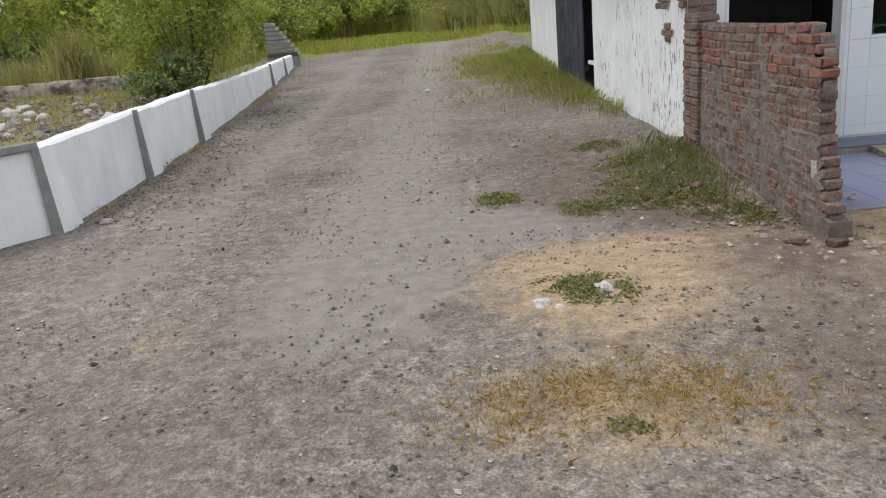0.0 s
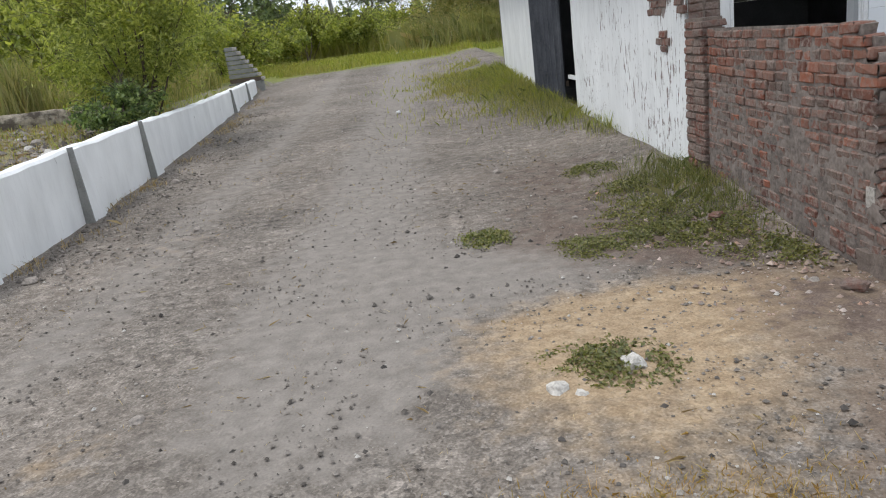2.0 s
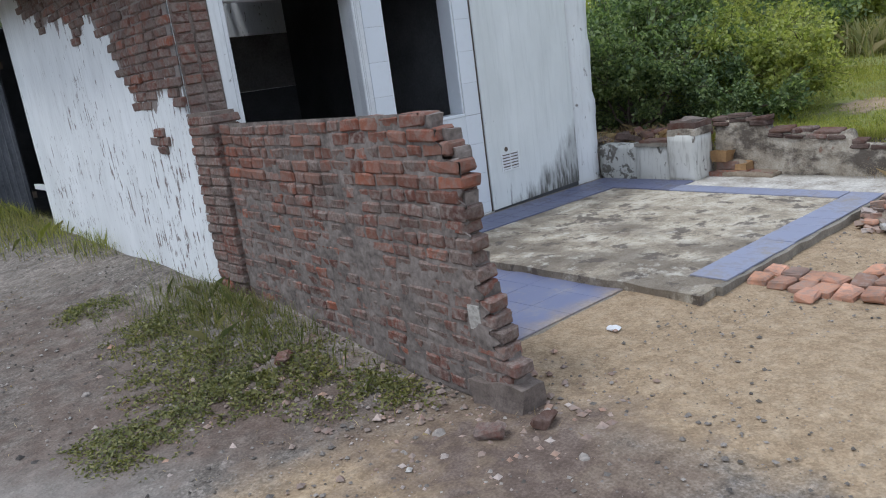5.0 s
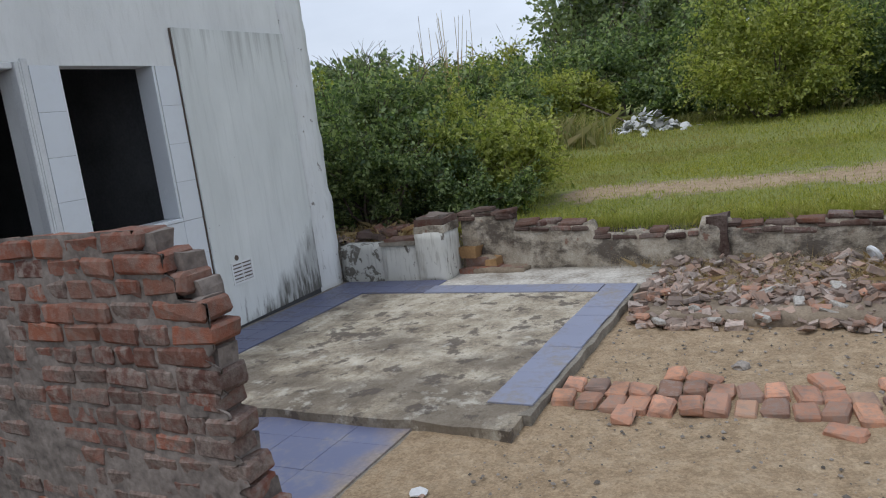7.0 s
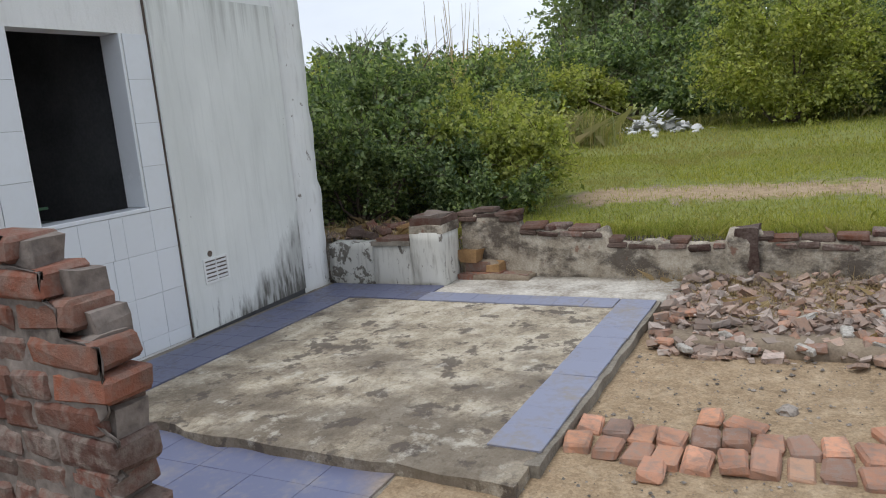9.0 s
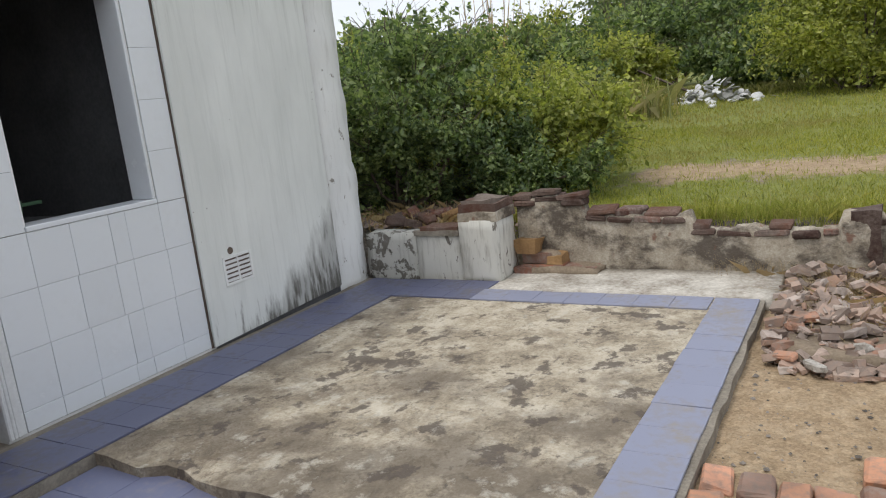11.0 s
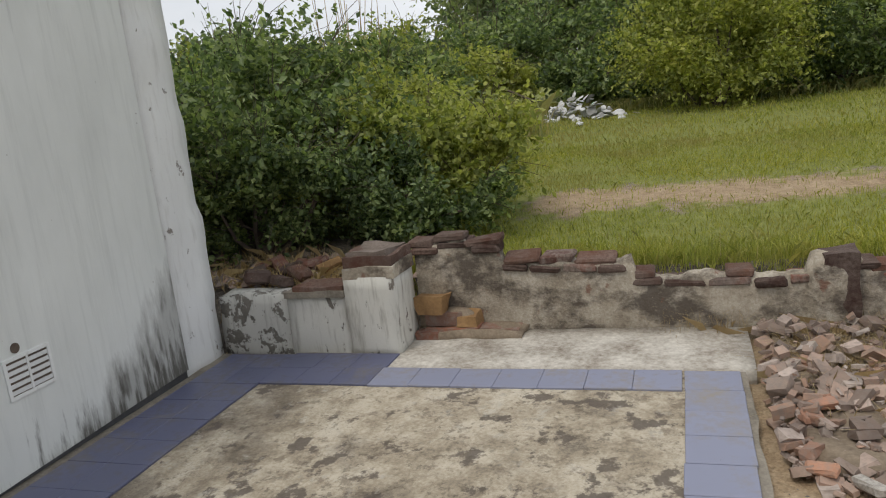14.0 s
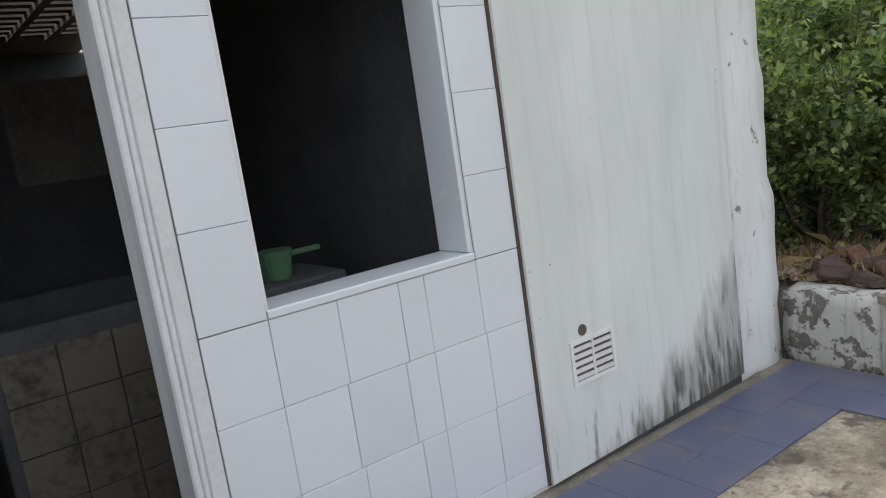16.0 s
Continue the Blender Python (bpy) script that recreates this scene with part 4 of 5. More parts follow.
for y in np.linspace(2.42, 6.36, 132):
    t, j = yard_top(y), 0.05 if 4.05 <= y <= 4.23 else 0.0
    prof = [(7.05 - j, -0.1), (7.045 - j, 0.1), (7.05 - j, t * 0.45), (7.052 - j, t * 0.8), (7.06 - j, t - 0.012), (7.1, t + 0.01), (7.17, t), (7.23, t - 0.03), (7.23, -0.1)]
    ring = [bm.verts.new((x + 0.016 * noise.noise((x * 9, y * 5, z * 7)), y, z + 0.008 * noise.noise((y * 20, x * 20, z)))) for x, z in prof]
    if prev:
        for p0, p1, q0, q1 in zip(prev, prev[1:], ring, ring[1:]):
            f = bm.faces.new((p0, p1, q1, q0))
            f.smooth = True
    prev = ring
bm.normal_update()
part("masonry", bm, M_RUIN, yard_wall)
for layer in range(2):
    y = 2.46 + 0.08 * layer
    while y < 6.3:
        length = float(g.uniform(0.13, 0.22))
        if layer == 0 or g.random() < 0.55:
            me = piece_mesh("brick", (0.17, length, 0.042), M_BRICK_OLD if g.random() < 0.8 else M_BRICK_DULL, 0.01, y * 7 + layer, 0.016)
            piece("brick", me, yard_wall, (7.128 + g.normal(0, 0.006) + 0.012 * layer, y + length / 2, yard_top(y + length / 2) - 0.034 + 0.044 * layer), (g.normal(0, 0.03), g.normal(0, 0.03), g.normal(0, 0.03)))
        y += length + 0.008
stub = part("brick_stub", rough_box((7.0, 4.02, 0.0), (7.2, 4.19, 0.45), 0.045, 0.02, 33, soft=False), M_BRICK_OLD, yard_wall, "dark brick stub standing proud of the wall")
end_wall = thing("wall_yard_end", "low crumbling brick wall filled with soil", "wall", kind="structure")
part("masonry", rough_box((5.28, 2.36, -0.1), (7.04, 2.62, 0.33), 0.09, 0.02, 41), M_RUIN, end_wall)
for j in range(9):
    me = piece_mesh("brick", (0.185, 0.24, 0.05), M_BRICK_OLD, 0.008, j + 90, 0.02)
    piece("brick", me, end_wall, (5.38 + j * 0.19, 2.49 + g.normal(0, 0.015), 0.35 + g.normal(0, 0.006)), (g.normal(0, 0.05), g.normal(0, 0.05), g.normal(0, 0.1)))
steps = thing("broken_steps", "heap of broken brick steps beside the pillar stump", "steps")
part("soil", rough_box((6.88, 5.72, 0.03), (7.06, 6.34, 0.1), 0.05, 0.03, 60), M_SOIL, steps)
part("soil", rough_box((6.96, 6.02, 0.08), (7.06, 6.34, 0.2), 0.04, 0.03, 61), M_SOIL, steps)
for k, (lo, hi) in enumerate([((6.9, 5.98, 0.04), (7.06, 6.3, 0.12)), ((6.86, 6.2, 0.05), (7.0, 6.33, 0.10)), ((6.93, 5.75, 0.05), (7.07, 5.98, 0.11)), ((6.95, 6.08, 0.12), (7.07, 6.3, 0.2))]):
    part("brick", rough_box(lo, hi, 0.06, 0.016, 50 + k, soft=False), M_BRICK_JOINED, steps)
part("block", rough_box((6.9, 6.16, 0.2), (7.05, 6.33, 0.3), 0.04, 0.045, 57, soft=False), M_YELLOW, steps, "crumbling orange clay block")
part("block", rough_box((6.92, 5.98, 0.12), (7.03, 6.12, 0.19), 0.04, 0.04, 58, soft=False), M_YELLOW, steps, "crumbling orange clay block")

# ---- brick wall between road and porch ----
brick_wall = thing("brick_wall", "ruined red brick wall with a stepped broken end", "brick wall", kind="structure")
COURSE, DEPTH = 0.067, 0.12


def wall_end(z):
    """Where the broken end of the brick wall stands at height z."""
    jag = 0.03 * math.sin(z * 97.0)
    if z > 1.22:
        return 4.99
    if z > 1.15:
        return 4.89
    if z > 1.085:
        return 4.86
    if z > 0.95:
        return 4.76
    return 4.77 - 0.15 * float(smooth((0.75 - z) / 0.7)) + jag


def lean(y):
    """The wall bows a little towards the road at its free end."""
    return -0.05 * (7.1 - y) / 2.4


core = bmesh.new()
for k in range(19):
    z = 0.02 + k * COURSE
    box(core, (HX - 0.028, wall_end(z) + 0.08, z - 0.02 if k else -0.1), (HX + DEPTH - 0.068, HY - 0.003, z + COURSE - 0.02 if k < 18 else z + 0.05))
for v in core.verts:
    v.co.x = v.co.x + 0.038 + lean(v.co.y)
part("mortar", core, M_MORTAR, brick_wall)
variants = {}


def brick_of(length, depth, kind=0, material=None):
    key = (round(length, 3), round(depth, 3), kind, material.name if material else "")
    if key not in variants:
        variants[key] = piece_mesh("brick", (depth, length, 0.06), material or M_BRICK, 0.009, len(variants) + 1, 0.012)
    return variants[key]


count = 0
for k in range(19):
    z = 0.045 + k * COURSE
    y = wall_end(z) + g.normal(0, 0.012) + (0.03 if k % 2 else 0)
    long_course = k % 3 != 1
    while y < 7.1:
        length = (0.165 if long_course else 0.105) * g.choice([1, 1, 0.85, 0.7])
        out = g.normal(0, 0.003)
        sag = 0.012 * math.sin(y * 1.7 + 0.4)
        if y < wall_end(z) + 0.06 and k > 11:
            length = 0.2 if k % 2 else 0.17
        length = round(length, 3)
        piece("brick", brick_of(length, 0.112, int(g.integers(0, 4)), M_BRICK if (k > 13 and g.random() < 0.6) or g.random() < 0.06 or (k > 12 and y < 5.0 and g.random() < 0.8) else M_BRICK_DULL), brick_wall, (HX + 0.056 + out + lean(y), y + length / 2, z + sag + g.normal(0, 0.002)), (g.normal(0, 0.012), g.normal(0, 0.012), -0.021 + g.normal(0, 0.01)))
        y += length + 0.009
        count += 1
for k in range(20):
    z = 0.045 + k * COURSE
    for j in range(2):
        length = 0.2 if (k + j) % 2 else 0.19
        piece("brick", brick_of(length, 0.2, int(g.integers(0, 3)), M_BRICK_DULL), brick_wall, (HX + 0.06 + g.normal(0, 0.005), 7.2 + j * 0.205, z), (g.normal(0, 0.02), g.normal(0, 0.02), g.normal(0, 0.025)))
part("pier_mortar", boxes(((HX - 0.026, 7.11, -0.05), (HX + 0.13, 7.494, 1.37))), M_MORTAR, brick_wall)
# mortar crust on the broken stepped end and a patch of old paint
part("footing", rough_box((HX - 0.075, 4.56, -0.05), (HX + 0.08, 4.86, 0.12), 0.035, 0.04, 63, soft=False), M_MORTAR, brick_wall)
for k in range(19):
    z = 0.045 + k * COURSE
    stick = 0.0 if k in (14, 15) else 0.07 if k > 15 else 0.03
    end = wall_end(z)
    part("mortar_crust", rough_box((HX + 0.025 + lean(end), end + 0.06 - stick, z - 0.045), (HX + 0.105 + lean(end), end + 0.17, z + 0.022), 0.028, 0.036, 80 + k, soft=False), M_CRUST, brick_wall, "crumbling grey mortar")


def mortar_face():
    """Squeezed-out mortar that stands nearly flush with the bricks and smears over them low down."""
    ys, zs = np.arange(4.6, 7.12, 0.014), np.arange(0.0, 1.3, 0.014)
    verts = []
    for z in zs:
        for y in ys:
            d = 0.007 * noise.noise((y * 9, z * 9, 1.5)) + 0.006 * noise.noise((y * 30, z * 30, 4.0))
            flush = -0.0005 - 0.0065 * float(smooth((z - 0.35) / 0.75)) + 0.008 * noise.noise((y * 2.2, z * 2.6, 8))
            verts.append((HX + lean(y) - d - flush, max(y, wall_end(z) + 0.03), z))
    ny = len(ys)
    i = np.arange(len(verts)).reshape(len(zs), ny)
    f = np.stack([i[:-1, :-1].ravel(), i[1:, :-1].ravel(), i[1:, 1:].ravel(), i[:-1, 1:].ravel()], 1)
    part("mortar_face", mesh_np("mortar_face", np.array(verts), f, M_CRUST, True), None, brick_wall)


mortar_face()
part("paint_patch", rough_box((HX - 0.054, 4.77, 0.34), (HX - 0.035, 4.84, 0.46), 0.02, 0.012, 64, soft=False), M_CHIP, brick_wall, "scrap of white plaster")

# bare bricks of the house side wall and corner
side_bricks = 0
for k in range(44):
    z = 0.25 + k * 0.067
    if z > SIDE_TOP - 0.05:
        break
    y = HY + 0.006 + (0.07 if k % 2 else 0)
    while y < 11.2 and side_bricks < 420:
        length = 0.19
        if bare(y + length / 2, z) > 0.11 and z > 1.1:
            piece("brick", brick_of(length, 0.06, int(g.integers(0, 4)), M_BRICK_DULL), wall_side, (HX + 0.004 + g.normal(0, 0.006), y + length / 2, z), (g.normal(0, 0.015), g.normal(0, 0.02), g.normal(0, 0.02)))
            side_bricks += 1
        y += length + 0.016
for k in range(38):
    z = 0.25 + k * 0.067
    length = 0.12
    for j in range(2):
        ob = piece("brick", brick_of(length, 0.06, int(g.integers(0, 4)), M_BRICK_DULL), wall_front, (2.4 + j * 0.135, HY + 0.012, z), (g.normal(0, 0.02), g.normal(0, 0.02), math.pi / 2))

# white wall tiles: the piers are laid in whole widths, the apron below the window in staggered rows
ROWS_Z = [0.073, 0.17, 0.447, 0.722, 0.997, 1.27, 1.545, 1.82, 2.1]
tile_cache = {}


def wall_tile(x0, x1, z0, z1):
    key = (round(x1 - x0, 3), round(z1 - z0, 3))
    if key not in tile_cache:
        tile_cache[key] = piece_mesh("tile", (key[0] - 0.0016, 0.008, key[1] - 0.0016), M_TILE, 0.0015)
    piece("tile", tile_cache[key], wall_front, ((x0 + x1) / 2, HY - 0.005 + g.normal(0, 0.0004), (z0 + z1) / 2), (g.normal(0, 0.0015), g.normal(0, 0.001), g.normal(0, 0.0015)))


part("tile_grout", boxes(((3.858, HY - 0.0022, 0.07), (5.012, HY - 0.0012, 0.984)), ((3.858, HY - 0.0022, 0.984), (4.058, HY - 0.0012, 2.1)), ((4.822, HY - 0.0022, 0.984), (5.012, HY - 0.0012, 2.1))), M_GREY, wall_front)
for k in range(len(ROWS_Z) - 1):
    z0, z1 = ROWS_Z[k], ROWS_Z[k + 1]
    if z0 < 0.98:
        xs = [3.86, 4.06, 4.28, 4.5, 4.6, 4.82, 5.012] if k in (1, 3) else [3.86, 4.06, 4.275, 4.49, 4.605, 4.815, 5.012]
        if k == 2:
            xs = [3.86, 4.06, 4.27, 4.485, 4.6, 4.825, 5.012]
        for x0, x1 in zip(xs, xs[1:]):
            wall_tile(x0, x1, z0, min(z1, 0.984))
    else:
        z0 = 0.986 if z0 < 1 else z0
        wall_tile(3.86, 4.058, z0, z1)
        wall_tile(4.822, 5.012, z0, z1)

# ---- white yard wall along the road ----
road_wall = thing("wall_road", "low white yard wall with stained grey buttresses", "wall", kind="structure")
PTS = [(-5.9, 3.6), (-3.60, 6.66), (-3.70, 9.2), (-3.86, 12.0), (-4.05, 15.0), (-4.3, 19.0), (-4.62, 24.0)]
TOPS = [0.8, 0.79, 0.83, 0.86, 0.84, 0.88, 0.96]
for k in range(len(PTS) - 1):
    a, b = Vector((*PTS[k], 0)), Vector((*PTS[k + 1], 0))
    d = (b - a).normalized()
    side = Vector((-d.y, d.x, 0)) * 0.15
    bm = bmesh.new()
    n = max(2, round((b - a).length / 0.25))
    rows = []
    for j in range(n + 1):
        p = a.lerp(b, j / n)
        zt = TOPS[k] + (TOPS[k + 1] - TOPS[k]) * j / n + 0.02 * noise.noise((p.x * 2, p.y * 2, 0))
        w = 0.012 * noise.noise((p.x * 3, p.y * 3, 5))
        out = Vector((d.y, -d.x, 0)) * w
        rows.append([bm.verts.new(p + out + Vector((0, 0, -0.15))), bm.verts.new(p + out + Vector((0, 0, zt - 0.03))), bm.verts.new(p + out + side * 0.2 + Vector((0, 0, zt))), bm.verts.new(p + side + Vector((0, 0, zt))), bm.verts.new(p + side + Vector((0, 0, -0.15)))])
    for r0, r1 in zip(rows, rows[1:]):
        for i in range(4):
            bm.faces.new((r0[i], r1[i], r1[i + 1], r0[i + 1]))
    bm.faces.new(rows[0])
    bm.faces.new(rows[-1][::-1])
    part("masonry", bm, M_YARD, road_wall)


def buttress(x, y, top, turn, length=0.42, foot=0.085):
    b = thing("buttress", "", "", at=(x, y, 0))
    b.parent = road_wall
    b.rotation_euler = (0, 0, turn)
    base = float(ground_z(x + 0.3, y)) - 0.06
    bm = bmesh.new()
    vs = [bm.verts.new(c) for c in ((0, 0, base), (foot, 0, base), (foot, length, base), (0, length, base), (0, 0, top), (0.035, 0, top - 0.01), (0.03, length * 0.55, top - 0.01), (0, length * 0.55, top))]
    for q in ((3, 2, 1, 0), (4, 5, 6, 7), (0, 1, 5, 4), (1, 2, 6, 5), (2, 3, 7, 6), (3, 0, 4, 7)):
        bm.faces.new([vs[i] for i in q])
    part("body", bm, M_YARD, b)
    bm = bmesh.new()
    vs = [bm.verts.new(c) for c in ((-0.01, -0.035, base), (foot + 0.006, -0.035, base), (foot + 0.006, 0.0, base), (-0.01, 0.0, base), (-0.01, -0.035, top + 0.02), (0.042, -0.035, top + 0.02), (0.042, 0.0, top + 0.02), (-0.01, 0.0, top + 0.02))]
    for q in ((3, 2, 1, 0), (4, 5, 6, 7), (0, 1, 5, 4), (1, 2, 6, 5), (2, 3, 7, 6), (3, 0, 4, 7)):
        bm.faces.new([vs[i] for i in q])
    part("cement_strip", bm, M_GREY, b)


buttress(-3.60, 6.62, 0.79, 0.02)
buttress(-3.69, 9.1, 0.83, 0.05)
buttress(-3.84, 11.7, 0.86, 0.05)
buttress(-4.33, 19.4, 0.88, 0.05)
buttress(-4.5, 22.0, 0.92, 0.05)
coping = part("coping", boxes(((-0.02, -3.8, -0.03), (0.05, 0.0, 0.04)), bevel=0.01), M_GREY, road_wall)
coping.matrix_basis = pose(-3.6, 6.66, 0.8, 0, 0, -36.9)


# ---- loose things on the ground ----
def rock_bm(size, seed, flat=0.7):
    bm = bmesh.new()
    bmesh.ops.create_icosphere(bm, subdivisions=2, radius=size)
    for v in bm.verts:
        k = 1 + 0.45 * noise.noise(v.co / size * 1.3 + Vector((seed, 0, 0)))
        v.co = Vector((v.co.x * k, v.co.y * k, max(v.co.z * k * flat, -size * 0.25)))
    return bm


def rock(x, y, size, seed, name="stone", label="dark grey stone on the gravel", material=None, lift=0.0):
    z = float(ground_z(x, y)) + size * 0.2 + lift
    ob = part(name, rock_bm(size, seed), material or M_PEBBLE)
    ob.location = (x, y, z)
    return tagged(ob, label, name.split("_")[-1], "loose stones")


for k, (x, y, s) in enumerate([(-1.43, 4.14, 0.035), (-3.25, 6.9, 0.06), (-3.1, 7.1, 0.045), (-2.95, 7.3, 0.04), (-2.2, 8.0, 0.05), (-3.3, 11.0, 0.06), (-2.05, 7.2, 0.03), (1.95, 4.75, 0.03), (0.6, 6.9, 0.025), (1.1, 6.7, 0.022), (4.85, 3.75, 0.045), (2.15, 4.15, 0.022), (0.75, 8.9, 0.05)]):
    rock(x, y, s, k * 1.7)
for x, y, s, k in [(0.41, 3.9, 0.05, 1.0), (0.50, 3.84, 0.03, 2.0), (0.78, 4.06, 0.055, 3.0)]:
    rock(x, y, s, k, "white_stone", "whitish limestone lump beside a weed", M_CHIP)
for x, y, turn, me in [(2.26, 4.44, 0.4, M_BRICK_OLD), (1.93, 6.0, 0.8, M_BRICK), (2.06, 4.55, 2.1, M_BRICK_DULL)]:
    b = new("loose_brick", piece_mesh("loose_brick", (0.13, 0.075, 0.045), me, 0.012, 77 + x, 0.02))
    b.matrix_basis = pose(x, y, float(ground_z(x, y)) + 0.03, 3, 4, turn * 57)
    tagged(b, "broken red brick lying by the wall", "brick", "loose bricks")


def pebbles(n, region, lo, hi, g, material, name, label):
    """Many small stones as deformed octahedra."""
    xy = region(n)
    n = len(xy)
    s = lo * (hi / lo) ** (g.random(n) ** 2.6)
    unit = np.array([(1, 0, 0), (0, 1, 0), (-1, 0, 0), (0, -1, 0), (0, 0, 0.7), (0, 0, -0.5)], float)
    t = g.uniform(0, 6.28, n)
    c, sn = np.cos(t), np.sin(t)
    v = unit[None] * g.uniform(0.6, 1.3, (n, 6, 1)) * s[:, None, None]
    v = np.stack([v[:, :, 0] * c[:, None] - v[:, :, 1] * sn[:, None], v[:, :, 0] * sn[:, None] + v[:, :, 1] * c[:, None], v[:, :, 2]], 2)
    v += np.column_stack([xy, settled(xy) + s * 0.25])[:, None, :]
    f = np.array([(0, 1, 4), (1, 2, 4), (2, 3, 4), (3, 0, 4), (1, 0, 5), (2, 1, 5), (3, 2, 5), (0, 3, 5)])
    f = (f[None] + (np.arange(n) * 6)[:, None, None]).reshape(-1, 3)
    return stuff(name, label, "gravel", (v.reshape(-1, 3), f), material)


def in_box(x0, x1, y0, y1, g, power=1.0):
    return lambda n: np.column_stack([g.uniform(x0, x1, n), y0 + (y1 - y0) * g.random(n) ** power])


g = np.random.default_rng(11)
pebbles(30000, in_box(-3.5, 2.25, 0.8, 16, g, 1.7), 0.0025, 0.016, g, M_PEBBLE, "gravel", "loose grey gravel strewn over the dirt road")
pebbles(5000, lambda n: np.column_stack([-3.55 - 0.035 * (k := g.uniform(0, 12, n)) + np.abs(g.normal(0, 0.45, n)), 6.6 + k]), 0.004, 0.03, g, M_PEBBLE, "verge_gravel", "coarse gravel along the white wall")
pebbles(5000, in_box(1.0, 5.6, 1.6, 4.7, g), 0.003, 0.016, g, M_PEBBLE, "yard_gravel", "small stones on the sandy yard")
pebbles(1100, lambda n: np.column_stack([g.uniform(-3.2, 2.3, n), 1.0 + 9 * g.random(n) ** 1.5]), 0.005, 0.024, g, M_STONE_DARK, "dark_stones", "dark grey stones loose on the road")
pebbles(1500, in_box(-3.3, 2.2, 1.0, 14, g, 1.3), 0.005, 0.018, g, M_CHIP, "pale_chips", "pale stone chips on the road")
pebbles(1300, lambda n: np.column_stack([2.2 + g.normal(0, 0.35, n) - 0.1, g.uniform(4.2, 7.4, n)]), 0.006, 0.03, g, M_RUBBLE, "brick_crumbs", "crumbs of brick at the foot of the wall")

# rubble pile
n = 3000
px, py = g.uniform(5.35, 7.0, n), g.uniform(2.62, 4.52, n)
keep = (px > 5.45 + 0.35 * np.abs(np.sin(py * 3)) * g.random(n)) & (g.random(n) > 0.55 * smooth((px - 6.0) / 0.6))
px, py = px[keep], py[keep]
n = len(px)
size = 0.009 + 0.04 * g.random(n) ** 2.4
rot = g.normal(size=(n, 3, 3))
q, _ = np.linalg.qr(rot)
unit = np.array([(sx, sy, sz) for sx in (-1, 1) for sy in (-1, 1) for sz in (-1, 1)], float)
dims = np.stack([size * g.uniform(0.8, 1.4, n), size * g.uniform(0.5, 1.0, n), size * g.uniform(0.25, 0.55, n)], 1)
tilt = g.normal(0, 0.35, (n, 2))
q = np.array([np.array(Euler((a, b, c)).to_matrix()) for (a, b), c in zip(tilt, g.uniform(0, 6.28, n))])
v = (unit[None] * dims[:, None, :] * g.uniform(0.7, 1.1, (n, 8, 3))) @ q.transpose(0, 2, 1)
pile = 0.015 + 0.10 * smooth((px - 5.4) / 0.6) * smooth((py - 2.5) / 0.4) * g.random(n) + 0.03 * smooth((px - 6) / 0.8)
v += np.column_stack([px, py, pile])[:, None, :]
f = np.array([(0, 1, 3, 2), (4, 6, 7, 5), (0, 4, 5, 1), (2, 3, 7, 6), (0, 2, 6, 4), (1, 5, 7, 3)])
f = (f[None] + (np.arange(n) * 8)[:, None, None]).reshape(-1, 4)
stuff("rubble", "heap of broken brick and tile rubble", "rubble", (v.reshape(-1, 3), f), M_RUBBLE)
mound = rough_box((5.6, 2.62, -0.06), (7.03, 4.44, 0.065), 0.12, 0.035, 71)
tagged(part("rubble_mound", mound, M_SOIL), "low mound of dry brown soil under the rubble", "mound", kind="structure")
for k in range(34):
    x, y = g.uniform(5.45, 6.2), g.uniform(2.75, 4.45)
    me = piece_mesh("brick_piece", (g.uniform(0.05, 0.12), g.uniform(0.04, 0.08), g.uniform(0.025, 0.045)), M_BRICK_PALE if k % 3 else M_CHIP, 0.008, k + 200, 0.02)
    b = new("brick_piece", me)
    b.matrix_basis = pose(x, y, 0.055 + 0.05 * smooth((x - 5.5) / 0.6), g.normal(0, 12), g.normal(0, 12), g.uniform(0, 180))
    tagged(b, "broken brick piece on the rubble heap", "brick", "rubble bricks")
# white pipe ring on the rubble
bm = bmesh.new()
tube(bm, [(0.05 * math.cos(a), 0.05 * math.sin(a), 0.02) for a in np.linspace(0, 2 * math.pi, 15)], [0.02] * 15, 8)
tagged(part("pipe_ring", bm, M_PLASTIC), "white broken pipe ring on the rubble", "pipe").matrix_basis = pose(6.8, 3.05, 0.15, 60, 0, 30)

# bricks laid in two rows from the slab
for k in range(18):
    for j in range(2):
        y = 4.53 - k * 0.122 + g.normal(0, 0.004)
        me = piece_mesh("paving_brick", (0.165, 0.108, 0.055), M_BRICK_PALE, 0.011, k * 2 + j + 300, 0.014)
        long_way = k > 5 and j == 1
        b = new("paving_brick", me)
        b.matrix_basis = pose(4.28 + j * 0.168 - 0.03 * math.sin(k * 0.6) + g.normal(0, 0.012), y, 0.013 + g.normal(0, 0.006), g.normal(0, 3), g.normal(0, 3), g.normal(0, 6) + (0 if not long_way else 8))
        tagged(b, "dusty orange brick laid in a row on sand", "brick", "row of laid bricks")
for x, y, r in [(4.12, 3.02, 80), (4.1, 3.28, 70), (4.64, 3.35, 30), (4.66, 3.05, 100), (4.68, 2.8, 85), (4.62, 3.9, 80), (4.66, 4.05, 0), (4.13, 4.2, 5)]:
    b = new("paving_brick", piece_mesh("paving_brick", (0.16, 0.1, 0.045), M_BRICK_PALE, 0.012, x * 30 + y, 0.018))
    b.matrix_basis = pose(x, y, 0.018, g.normal(0, 4), g.normal(0, 4), r)
    tagged(b, "dusty orange brick lying loose beside the row", "brick", "row of laid bricks")

